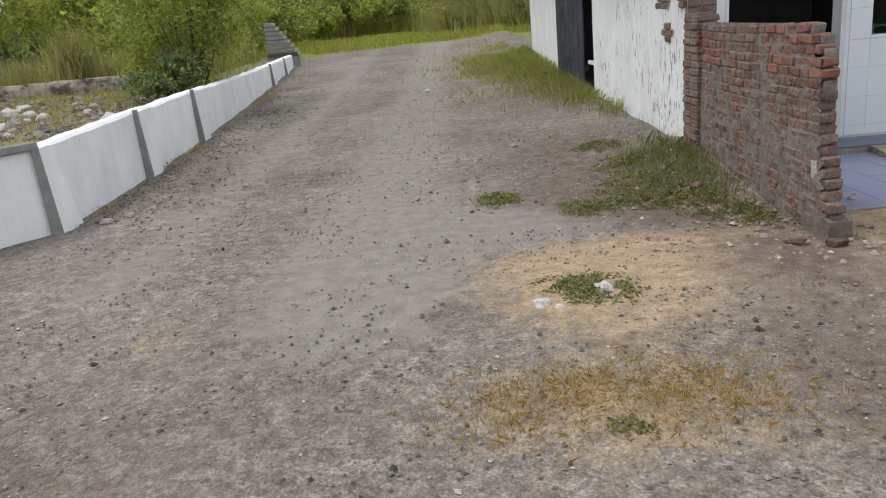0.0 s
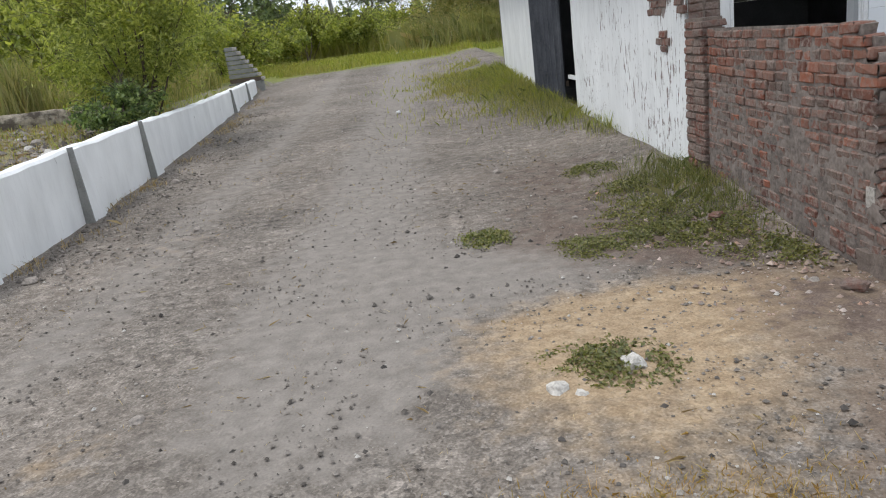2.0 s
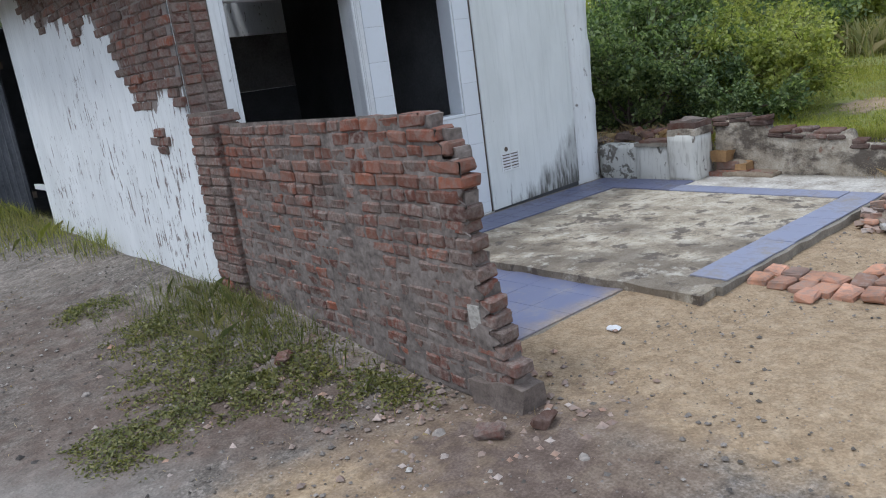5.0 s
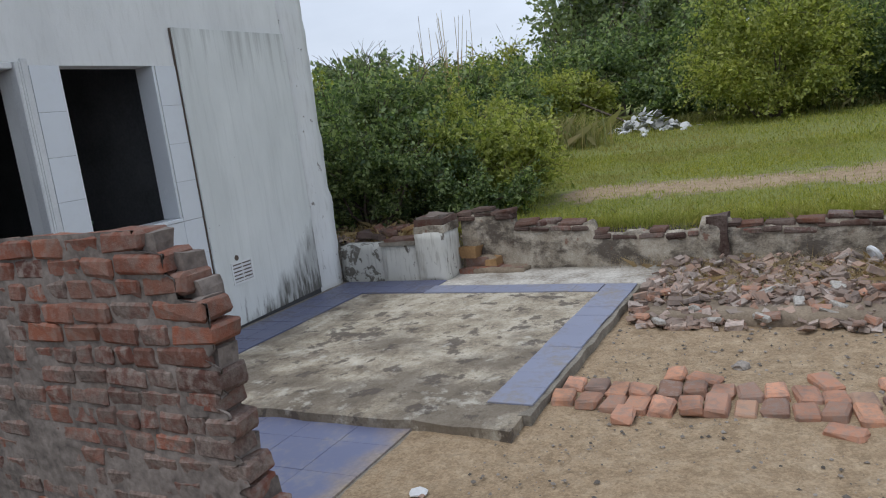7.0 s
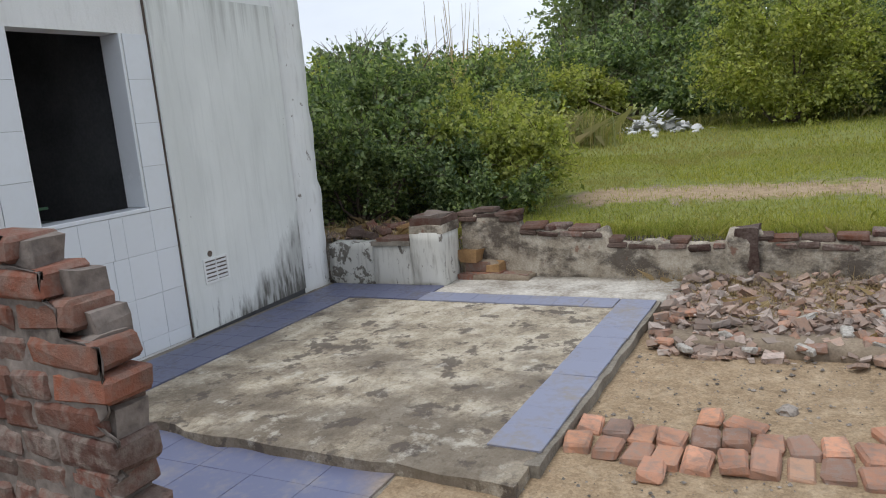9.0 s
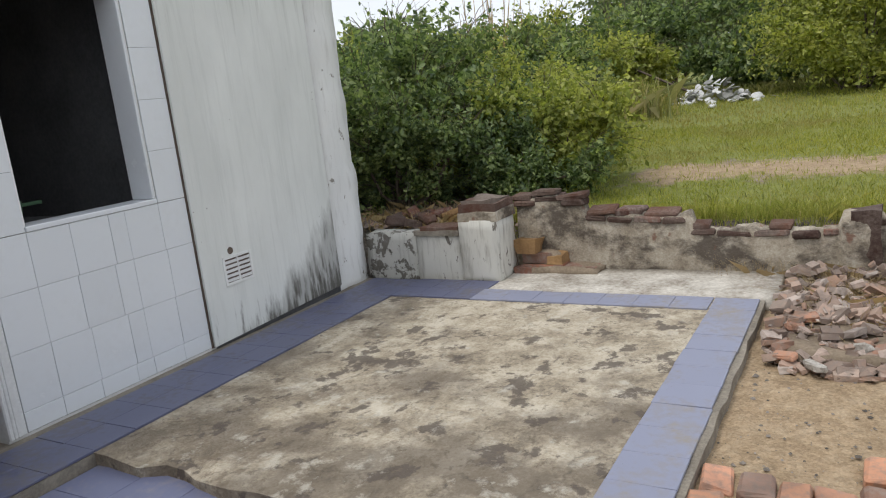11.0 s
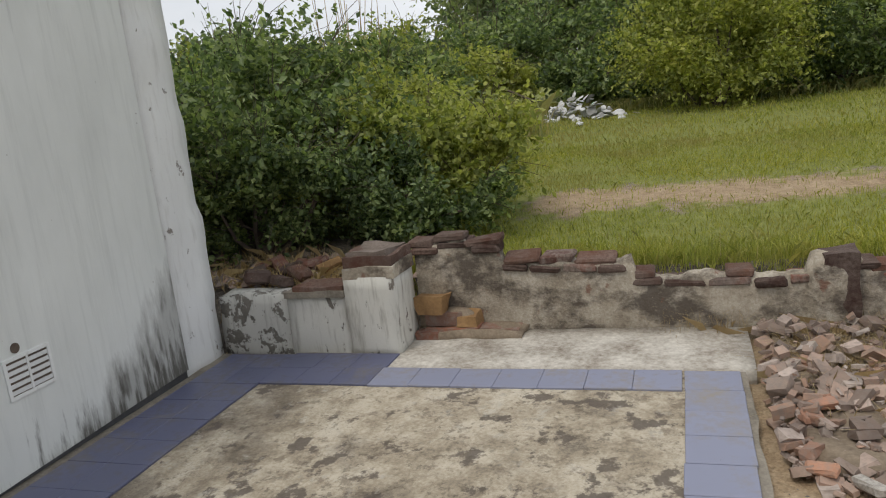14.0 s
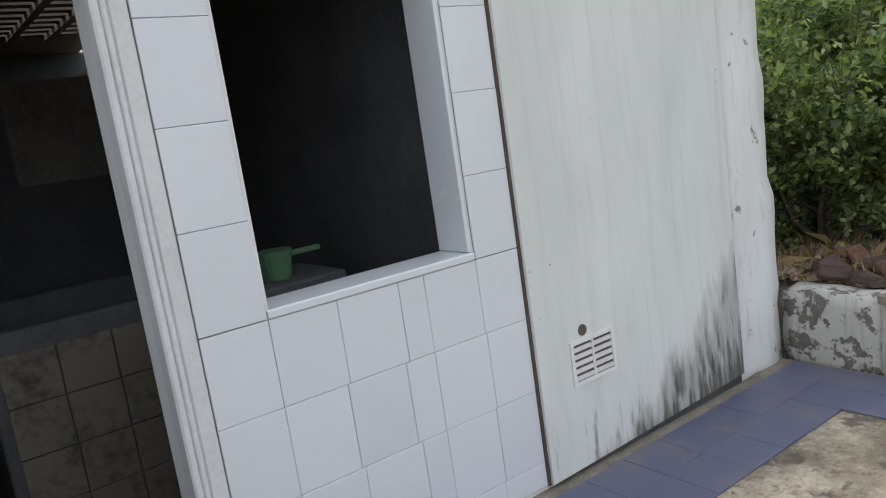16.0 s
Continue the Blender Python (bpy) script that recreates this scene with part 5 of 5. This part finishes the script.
# rubble mound behind the low wall
pebbles(900, lambda n: np.column_stack([g.uniform(6.84, 7.7, n), g.uniform(6.4, 8.2, n)]), 0.01, 0.06, g, M_RUBBLE, "wall_rubble", "brick rubble and roots behind the low wall")
for k in range(14):
    x, y = g.uniform(6.72, 7.3), g.uniform(6.5, 7.5)
    b = new("fallen_brick", piece_mesh("fallen_brick", (0.16, 0.09, 0.055), M_YELLOW if k == 4 else M_BRICK_OLD if k % 2 else M_BRICK, 0.012, 400 + k, 0.025))
    z = 0.445 if x < 6.83 else 0.43
    b.matrix_basis = pose(x, y, z + 0.02, g.normal(0, 10), g.normal(0, 10), g.uniform(0, 180))
    tagged(b, "fallen brick on the ruined low wall", "brick", "fallen bricks")


# ---- grass and weeds ----
def grass(name, label, n, region, h, w, g, material, lean=0.35, drop=None):
    xy = region(n)
    if drop is not None:
        xy = xy[drop(xy[:, 0], xy[:, 1])]
    return stuff(name, label, "grass", blades(xy, settled(xy, -0.01), h, w, g, lean), material)


def clumpy(x0, x1, y0, y1, g, scale=0.8, level=0.0):
    def region(n):
        p = np.column_stack([g.uniform(x0, x1, n), g.uniform(y0, y1, n)])
        k = np.array([noise.noise((a / scale, b / scale, 2.0)) for a, b in p])
        return p[k + g.normal(0, 0.3, n) > level]
    return region


def noise_at(x, y, scale):
    return np.array([noise.noise((a / scale, b / scale, 7.0)) for a, b in zip(x, y)])


def off_track(x, y):
    return (np.abs(x - track_x(y)) > 1.15 * rng.random(len(x))) | (y > 6.3)


grass("field_grass", "short bright green grass on the field", 90000, in_box(7.22, 13, 0.5, 8.2, g), 0.05, 0.005, g, M_GRASS, 0.5, lambda x, y: off_track(x, y) & ((y < 6.55) | (x > 8.7)))
grass("field_grass", "short bright green grass on the field", 60000, in_box(12, 26, -6, 10, g), 0.07, 0.013, g, M_GRASS, 0.5, off_track)
grass("field_grass_edge", "longer grass hanging over the low yard wall", 9000, lambda n: np.column_stack([7.2 + np.abs(g.normal(0, 0.25, n)), g.uniform(2.6, 6.6, n)]), 0.1, 0.005, g, M_GRASS, 0.6)
grass("field_weeds", "mixed dull weeds in the field", 2500, clumpy(7.5, 20, -3, 8, g, 1.5, 0.1), 0.09, 0.009, g, M_GRASS_DULL, 0.5, off_track)
grass("house_grass", "long green grass along the house wall", 8500, lambda n: np.column_stack([2.3 - np.abs(g.normal(0, 0.75, n)), 8.6 + 12.5 * g.random(n) ** 0.8]), 0.17, 0.005, g, M_GRASS_DULL, 0.55, lambda x, y: (np.abs(noise_at(x, y, 0.9)) + (y - 9) * 0.12 > 0.28 + 0.25 * rng.random(len(x))) & ((2.35 - x) < (0.25 + 0.16 * (y - 8.6)) * rng.uniform(0.2, 1.25, len(x))))
grass("house_grass_pale", "pale flowering grass along the house wall", 9000, lambda n: np.column_stack([2.3 - np.abs(g.normal(0, 0.75, n)), 8.6 + 12.5 * g.random(n) ** 0.8]), 0.22, 0.004, g, M_GRASS, 0.5, lambda x, y: (np.abs(noise_at(x, y, 0.9)) + (y - 9) * 0.12 > 0.28 + 0.25 * rng.random(len(x))) & ((2.35 - x) < (0.25 + 0.16 * (y - 8.6)) * rng.uniform(0.2, 1.25, len(x))))
grass("corner_grass", "wispy grass where the brick wall meets the house", 2200, lambda n: np.column_stack([2.25 - np.abs(g.normal(0, 0.28, n)), g.normal(7.0, 0.6, n)]), 0.13, 0.004, g, M_GRASS_DULL, 0.55, lambda x, y: y < 8.2)
grass("road_grass", "thin yellowing grass on the road verge", 9000, lambda n: np.column_stack([2.0 - np.abs(g.normal(0, 1.0, n)), g.normal(19, 3.2, n)]), 0.13, 0.01, g, M_GRASS, 0.5, lambda x, y: (noise_at(x, y, 1.1) + g.normal(0, 0.25, len(x)) > -0.05) & (y > 11))
grass("wall_tufts", "dry tufts at the foot of the white wall", 2500, lambda n: np.column_stack([-3.55 - 0.045 * (k := g.uniform(0, 15, n)) + np.abs(g.normal(0, 0.25, n)), 6.6 + k]), 0.09, 0.005, g, M_STRAW, 0.7, lambda x, y: noise_at(x, y, 0.7) > 0.05)
grass("ochre_patch", "patch of ochre dry grass on the road", 7000, lambda n: np.column_stack([g.normal(0.55, 0.33, n), g.normal(2.85, 0.17, n)]), 0.035, 0.004, g, M_RUST_STRAW, 0.9)
grass("straw", "scattered dry straw on the ground", 9000, clumpy(-3.2, 2.4, 1.5, 13, g, 1.3, 0.12), 0.03, 0.003, g, M_STRAW, 1.6)
grass("yard_straw", "dry straw and roots on the rubble", 6500, lambda n: np.column_stack([g.normal(6.7, 0.3, n), g.uniform(2.5, 4.4, n)]), 0.16, 0.0035, g, M_STRAW, 1.3, lambda x, y: (x < 7.03) & (x > 5.8))
grass("root_tuft", "dry roots hanging over the low wall", 1400, lambda n: np.column_stack([7.1 + g.normal(0, 0.07, n), g.choice([2.75, 4.75, 3.6], n) + g.normal(0, 0.16, n)]), 0.2, 0.0025, g, M_STRAW, 0.9)


def creeper(name, label, spots, count, size, g, material):
    """A low mat of leafy weeds over the given spots (x, y, rx, ry, height)."""
    pts = []
    area = sum(rx * ry for _, _, rx, ry, _ in spots)
    for x, y, rx, ry, h in spots:
        n = int(count * rx * ry / area)
        a, r = g.uniform(0, 6.28, n), g.random(n) ** 0.6 * (1 + 0.25 * np.sin(g.uniform(0, 6.28, n)))
        p = np.column_stack([x + rx * r * np.cos(a), y + ry * r * np.sin(a)])
        p = p[noise_at(p[:, 0], p[:, 1], 0.13) > -0.25]
        pts.append(np.column_stack([p, settled(p) + h * g.random(len(p)) ** 1.5 * (1.15 - np.clip(np.hypot((p[:, 0] - x) / rx, (p[:, 1] - y) / ry), 0, 1))]))
    return stuff(name, label, "weeds", leaves(np.concatenate(pts), size, g, 1.6, 0.55), material)


creeper("creeping_weeds", "mat of green creeping weeds at the brick wall's foot", [(1.95, 5.75, 0.32, 0.55, 0.07), (1.7, 6.4, 0.5, 0.5, 0.09), (1.55, 5.95, 0.35, 0.3, 0.06), (1.75, 7.25, 0.35, 0.4, 0.08), (1.6, 8.3, 0.25, 0.3, 0.08), (2.12, 5.3, 0.14, 0.3, 0.05)], 15000, 0.0125, g, M_WEED)
creeper("weed_patch", "small round patch of green weeds", [(1.03, 5.85, 0.28, 0.3, 0.05)], 2400, 0.012, g, M_WEED)
creeper("weed_patch", "small sparse patch of pale weeds", [(0.38, 6.45, 0.2, 0.26, 0.05)], 1200, 0.013, g, M_GRASS_DULL)
creeper("weed_patch", "sparse green weeds around pale stones", [(0.7, 4.1, 0.27, 0.27, 0.045), (0.52, 4.15, 0.2, 0.18, 0.03)], 1900, 0.014, g, M_WEED)
creeper("weed_patch", "few green weeds in ochre grass", [(0.55, 2.62, 0.16, 0.09, 0.03), (6.88, 5.72, 0.1, 0.1, 0.05)], 600, 0.012, g, M_WEED)
creeper("leaf_litter", "dead leaves and roots behind the low wall", [(7.2, 7.2, 0.4, 0.7, 0.06)], 1200, 0.022, g, M_STRAW)

# ---- shrubs by the house and field ----
shrub("shrub", "dense dark green shrub behind the house corner", "shrub", (8.3, 8.4), 1.4, 1.55, 38000, 0.031, M_LEAF, 1, 34, 0.02, 14)
shrub("shrub", "dense green shrub with bright tips", "shrub", (9.05, 6.95), 1.25, 1.0, 30000, 0.03, M_LEAF_BRIGHT, 2, 30, 0.0, 12)
shrub("shrub", "tall green shrub behind the house corner", "shrub", (9.9, 9.4), 1.7, 1.45, 38000, 0.031, M_LEAF, 3, 34, 0.05, 12)
shrub("shrub", "green shrub at the field's edge", "shrub", (11.2, 8.7), 1.5, 1.35, 30000, 0.031, M_LEAF_BRIGHT, 4, 30, 0.05, 12)
shrub("shrub", "dark shrub in the shade of the house", "shrub", (7.9, 10.2), 1.3, 1.7, 24000, 0.03, M_LEAF, 5, 28, 0.02, 10)
shrub("shrub", "green shrub far along the field's edge", "shrub", (14.0, 9.8), 1.9, 1.5, 22000, 0.045, M_LEAF, 6, 30, 0.05, 10)
shrub("shrub", "yellow-green shrub far along the field's edge", "shrub", (17.2, 10.2), 1.9, 1.7, 20000, 0.045, M_LEAF_BRIGHT, 7, 30, 0.05, 10)
shrub("shrub", "broad round shrub beside the rubbish heap", "shrub", (17.6, 4.3), 1.6, 2.5, 34000, 0.042, M_LEAF_BRIGHT, 8, 34, 0.0, 10)
shrub("shrub", "broad green shrub at the end of the field", "shrub", (19.5, 1.8), 1.9, 2.4, 26000, 0.046, M_LEAF, 9, 34, 0.0, 10)
for k, (x, y, r, h) in enumerate([(21, -1.2, 2.2, 3.0), (20.5, -4.5, 2.2, 2.8), (20, -8, 2.4, 3.0), (24, 3.5, 2.4, 3.6), (25, 0, 2.6, 4.0), (22, 9.5, 2.4, 2.4), (25, 13, 2.8, 2.5), (14, 13, 2.4, 1.6), (18, 14, 2.6, 1.9), (20.6, 6.4, 1.3, 1.3), (21.2, 4.6, 1.5, 1.8), (22.3, 1.6, 1.8, 2.0), (22.0, -2.8, 1.8, 2.0), (21.5, -6.2, 1.8, 2.0), (18.5, 9.0, 1.3, 1.2), (26, -6, 2.8, 4.0), (10.5, 13.5, 2.2, 1.5), (24, 7, 2.3, 2.9)]):
    shrub("shrub", "leafy green shrub in the thicket behind the field", "shrub", (x, y), r, h, 14000, 0.065, M_LEAF if k % 2 else M_LEAF_BRIGHT, 20 + k, 26, 0.0, 8, group="field thicket")
for k, (x, y, r, h) in enumerate([(30, 10.6, 3.0, 6.4), (30, 8, 3.0, 5.2), (32, 3, 3.4, 6.2), (33, -3, 3.2, 6.0), (27, 19, 3.2, 3.2), (31, -9, 3.5, 6.5)]):
    shrub("tree", "dark leafy tree beyond the field", "tree", (x, y), r, h, 12000, 0.11, M_LEAF_DARK, 40 + k, 30, 0.15, 9, group="trees beyond the field", trunk=0.1)
shrub("shrub", "low dark shrub growing over the rubble", "shrub", (7.75, 7.75), 0.75, 0.85, 16000, 0.024, M_LEAF, 210, 24, 0.0, 10)
shrub("shrub", "low leafy shrub behind the ruined wall", "shrub", (8.35, 6.75), 0.7, 0.6, 13000, 0.024, M_LEAF, 211, 24, 0.0, 10)
grass("mound_roots", "dry roots and stalks on the rubble mound", 1500, lambda n: np.column_stack([g.uniform(6.85, 7.7, n), g.uniform(6.4, 7.9, n)]), 0.13, 0.003, g, M_STRAW, 0.9)
def along(points, spread, g):
    pts = np.array(points, float)

    def region(n):
        k = g.integers(0, len(pts) - 1, n)
        u = g.random(n)[:, None]
        return pts[k] * (1 - u) + pts[k + 1] * u + g.normal(0, spread, (n, 2))
    return region


grass("hedge_grass", "long grass at the foot of the field thicket", 9000, along([(14.5, 9.0), (18.6, 7.9), (19.4, 5.6), (18.8, 2.0), (19.6, -2.0), (19.0, -8.0)], 0.5, g), 0.26, 0.02, g, M_GRASS_DULL, 0.9)
# pale spiky tussock and bare twigs
grass("tussock", "pale spiky grass tussock beside the rubbish heap", 700, lambda n: np.column_stack([g.normal(14.8, 0.28, n), g.normal(7.6, 0.28, n)]), 0.6, 0.02, g, M_REED, 0.6)
twigs = thing("dry_twigs", "bare grey twigs rising above the shrubs", "twigs", at=(14.5, 10.0, 0.5))
bm = bmesh.new()
for k in range(26):
    a, r = g.uniform(0, 6.28), g.uniform(0.1, 1.1)
    p0 = Vector((0.4 * r * math.cos(a), 0.4 * r * math.sin(a), 0))
    p1 = p0 + Vector((0.3 * math.cos(a), 0.3 * math.sin(a), g.uniform(1.6, 3.0)))
    tube(bm, [p0, p0.lerp(p1, 0.5) + Vector(g.normal(0, 0.08, 3)), p1], [0.014, 0.01, 0.004], 4)
part("stems", bm, M_STRAW, twigs)

# rubbish heap
heap = thing("rubbish_heap", "heap of white plastic and cloth rubbish on grass", "rubbish", at=(17.4, 6.75, 0.66))
for k in range(110):
    bm = rock_bm(g.uniform(0.04, 0.12), k + 500.0, 0.16)
    b = part("bag", bm, M_MINT if k == 5 else (M_GREY if k % 6 == 1 else M_PLASTIC), heap)
    far = g.normal(0, 1, 2)
    b.location = (far[0] * 0.25, far[1] * 0.42, g.uniform(0.0, 0.45) * math.exp(-0.5 * float(far @ far)))
    b.rotation_euler = (g.normal(0, 0.5), g.normal(0, 0.5), g.uniform(0, 6))
pole = bmesh.new()
tube(pole, [(0.5, 0.3, 0.1), (0.7, 1.6, 0.75)], [0.03, 0.025], 6)
part("pole", pole, M_WOOD, heap)
for k in range(9):
    x, y = g.uniform(15.6, 17.2), g.uniform(5.8, 7.8)
    rock(x, y, g.uniform(0.04, 0.09), 600.0 + k, "litter", "white scrap of litter on the grass", M_PLASTIC)

# ---- left bank ----
shrub("small_tree", "leafy small tree leaning over the white wall", "tree", (-4.85, 15.0), 1.3, 2.6, 17000, 0.05, M_LEAF_BRIGHT, 60, 30, 0.1, 14, slim=0.33)
shrub("small_tree", "bright-leaved bush behind the white wall", "tree", (-5.7, 17.4), 1.1, 1.9, 8000, 0.055, M_LEAF_BRIGHT, 61, 24, 0.1, 10, slim=0.33)
shrub("shrub", "dark low bush against the white wall", "shrub", (-4.75, 13.7), 0.7, 0.75, 6000, 0.04, M_LEAF, 62, 20, 0.0, 8)
for k, (x, y, r, h) in enumerate([(-10, 24, 2.6, 3.4), (-14, 22, 2.8, 3.4), (-18, 20, 3.0, 3.4), (-8, 27, 2.2, 2.8), (-13, 28, 3.0, 4.2), (-19, 27, 3.2, 4.6), (-24, 22, 3.4, 4.4), (-8.0, 33, 2.4, 2.6), (-5.2, 41, 2.2, 2.6), (-3.0, 44, 2.2, 2.4), (0.5, 47, 2.4, 2.6)]):
    shrub("shrub", "leafy shrub in the thicket on the bank", "shrub", (x, y), r, h, 9000, 0.08, M_LEAF_BRIGHT, 70 + k, 28, 0.0, 8, group="bank thicket")
grass("bank_grass", "tall yellowing grass on the bank", 14000, lambda n: np.column_stack([g.uniform(-16, -5.6, n), g.uniform(18.5, 24, n)]), 0.75, 0.018, g, M_REED, 0.3)
grass("bank_grass_low", "short green grass on the bank", 7000, clumpy(-14, -4.4, 12, 22, g, 1.5, 0.0), 0.16, 0.015, g, M_GRASS, 0.5)
grass("tall_tussock", "tall pale grass tussock on the bank", 700, lambda n: np.column_stack([g.normal(-8.6, 0.22, n), g.normal(18.2, 0.22, n)]), 1.35, 0.02, g, M_REED, 0.25)
old_wall = tagged(part("old_wall", rough_box((-16, 17.3, 0.5), (-5.6, 17.55, 1.02), 0.2, 0.04, 81), M_RUIN), "low old brick foundation wall on the bank", "wall", kind="structure")
pebbles(1500, in_box(-9.5, -4.6, 10, 16.5, g), 0.02, 0.11, g, M_PEBBLE, "bank_rubble", "grey rubble and lumps on the bank")
for k in range(26):
    rock(g.uniform(-8.2, -4.7), g.uniform(10.5, 15.5), g.uniform(0.06, 0.17), 700.0 + k * 1.3, "rubble_lump", "pale lump of broken plaster on the bank", M_CHIP if k % 3 else M_PEBBLE)
grass("bank_straw", "dry straw between the rubble on the bank", 8000, in_box(-9.5, -4.3, 8, 17, g), 0.1, 0.008, g, M_STRAW, 0.9)

# stepped white gable of slats at the wall's end
gable = thing("slatted_gable", "stepped pale grey slatted gable at the wall's end", "gable", at=(-5.05, 24.6, 0.55))
for k in range(8):
    w = 0.95 - k * 0.1
    part("slat", boxes(((-0.45, 0, 0.35 + k * 0.135), (-0.45 + w, 0.3, 0.35 + k * 0.135 + 0.12)), bevel=0.012), M_GREY if k else M_WOOD, gable)
    part("nosing", boxes(((-0.45 + w, -0.02, 0.36 + k * 0.135), (-0.45 + w + 0.07, 0.32, 0.36 + k * 0.135 + 0.1)), bevel=0.012), M_CHIP, gable)
part("base", boxes(((-0.5, 0, -0.2), (0.5, 0.4, 0.345))), M_GREY, gable)

# ---- road end ----
grass("reed_thicket", "tall brown and green reed thicket beside the road", 26000, lambda n: np.column_stack([g.normal(4.2, 1.5, n), g.normal(37.5, 1.6, n)]), 1.5, 0.03, g, M_REED, 0.8)
shrub("shrub", "reed-grown mound of yellow-green creepers", "shrub", (3.2, 38.2), 3.3, 3.8, 20000, 0.1, M_REED, 90, 34, 0.0, 6, slim=0.25)
shrub("shrub", "yellow-green creeper mound beside the road", "shrub", (9.5, 38), 3.4, 3.6, 12000, 0.1, M_GRASS, 91, 34, 0.0, 6, slim=0.25)
grass("road_end_grass", "green grass where the road fades out", 30000, lambda n: np.column_stack([g.uniform(-12, 8, n), g.uniform(28, 46, n)]), 0.28, 0.03, g, M_GRASS, 0.5, lambda x, y: y > 30 + 0.3 * x + 2 * noise_at(x, y, 3))
grass("road_end_reeds", "tall grass at the foot of the far trees", 14000, lambda n: np.column_stack([g.uniform(-14, 4, n), g.uniform(42, 52, n)]), 1.1, 0.05, g, M_GRASS, 0.4)
for x, y in [(-0.5, 35.0), (0.3, 34.0), (-2.5, 36.5)]:
    rock(x, y, 0.16, x + 9, "litter", "white scrap of litter in the grass", M_PLASTIC)
rock(3.27, 4.84, 0.04, 6.1, "litter", "flat white scrap of litter on the sand", M_PLASTIC, -0.004).scale.z = 0.35
rock(-0.35, 15.5, 0.05, 3.3, "litter", "white scrap of litter on the road", M_PLASTIC)


def far_tree(x, y, h, spread, seed):
    """A tall tree with a bare trunk and flat layered crown."""
    g = np.random.default_rng(seed)
    base = Vector((x, y, float(ground_z(x, y)) - 0.1))
    ob = thing("umbrella_tree", "tall tree with a flat layered crown, its green greyed by painted haze", "tree", "far row of trees", at=base)
    bm = bmesh.new()
    tips = []
    top = Vector((g.normal(0, 0.4), g.normal(0, 0.4), h * 0.5))
    tube(bm, [(0, 0, 0), top * 0.5, top], [0.17, 0.13, 0.1], 6)
    for k in range(9):
        a = k * 2.4 + g.uniform(-0.4, 0.4)
        r = spread * g.uniform(0.4, 1.0)
        tip = Vector((r * math.cos(a), r * math.sin(a), h * g.uniform(0.68, 1.0)))
        tube(bm, [top, top.lerp(tip, 0.5) + Vector((0, 0, 0.25)), tip], [0.07, 0.05, 0.02], 5)
        tips.append(tip)
    part("trunk", bm, M_BARK, ob)
    c = np.array([tuple(p) for p in tips])[g.integers(0, 9, 9000)]
    d = g.normal(size=(9000, 3)) * np.array([spread * 0.33, spread * 0.33, h * 0.05])
    part("crown", mesh_np("crown", *leaves(c + d, 0.15, g, 1.5), M_LEAF_HAZE), None, ob)


for k, (x, y, h, s) in enumerate([(-7.5, 66, 9.6, 3.6), (-12, 62, 10.5, 3.8), (-17, 60, 10.5, 4), (-23, 58, 11, 4.2), (-29, 52, 11, 4.2), (2.5, 74, 8.6, 4.2), (7.5, 76, 9.4, 4.4), (12.5, 74, 9.8, 4.6), (-20, 44, 9, 3.8), (-26, 40, 9, 3.8), (-14, 46, 8.5, 3.4), (18, 70, 10, 4.6), (-3.2, 80, 7.4, 3.0)]):
    far_tree(x, y, h, s, 120 + k)
for k, (x, y, r, h) in enumerate([(-16, 54, 4, 6.0), (-10.5, 57, 3.6, 5.0), (-22, 50, 4, 6.5), (-4, 62, 4, 3.2), (3, 64, 4.5, 3.4), (10, 62, 4.5, 3.8), (16, 56, 4.5, 4.4), (-30, 42, 4.5, 4.6), (-30, 30, 4.5, 5.0), (12, 46, 4, 4.0), (16, 40, 4, 4.4), (18, 28, 4, 4.2), (12, 24, 3, 3.2)]):
    shrub("shrub", "dark green undergrowth below the far trees", "shrub", (x, y), r, h, 8000, 0.16, M_LEAF_DARK if k % 2 else M_LEAF_HAZE, 150 + k, 30, 0.0, 5, group="far undergrowth")
# a leaning pole before the trees
pole = bmesh.new()
tube(pole, [(-5.0, 60, 0.8), (-5.8, 60, 11.5)], [0.16, 0.12], 8)
tagged(part("utility_pole", pole, M_GREY), "leaning grey pole in front of the far trees", "pole")

# far woods that close the place
g = np.random.default_rng(77)
ang = g.uniform(0, 2 * np.pi, 90000)
rad = g.uniform(80, 105, 90000)
lift = 0.5 + 6.5 * g.random(90000) * (0.7 + 0.3 * np.sin(ang * 31) * np.sin(ang * 13)) * 0.8
pts = np.column_stack([rad * np.cos(ang), rad * np.sin(ang), lift])
stuff("far_woods", "distant band of dark green woods", "woods", leaves(pts, 0.6, g, 0.3, 0.7), M_LEAF_DARK)
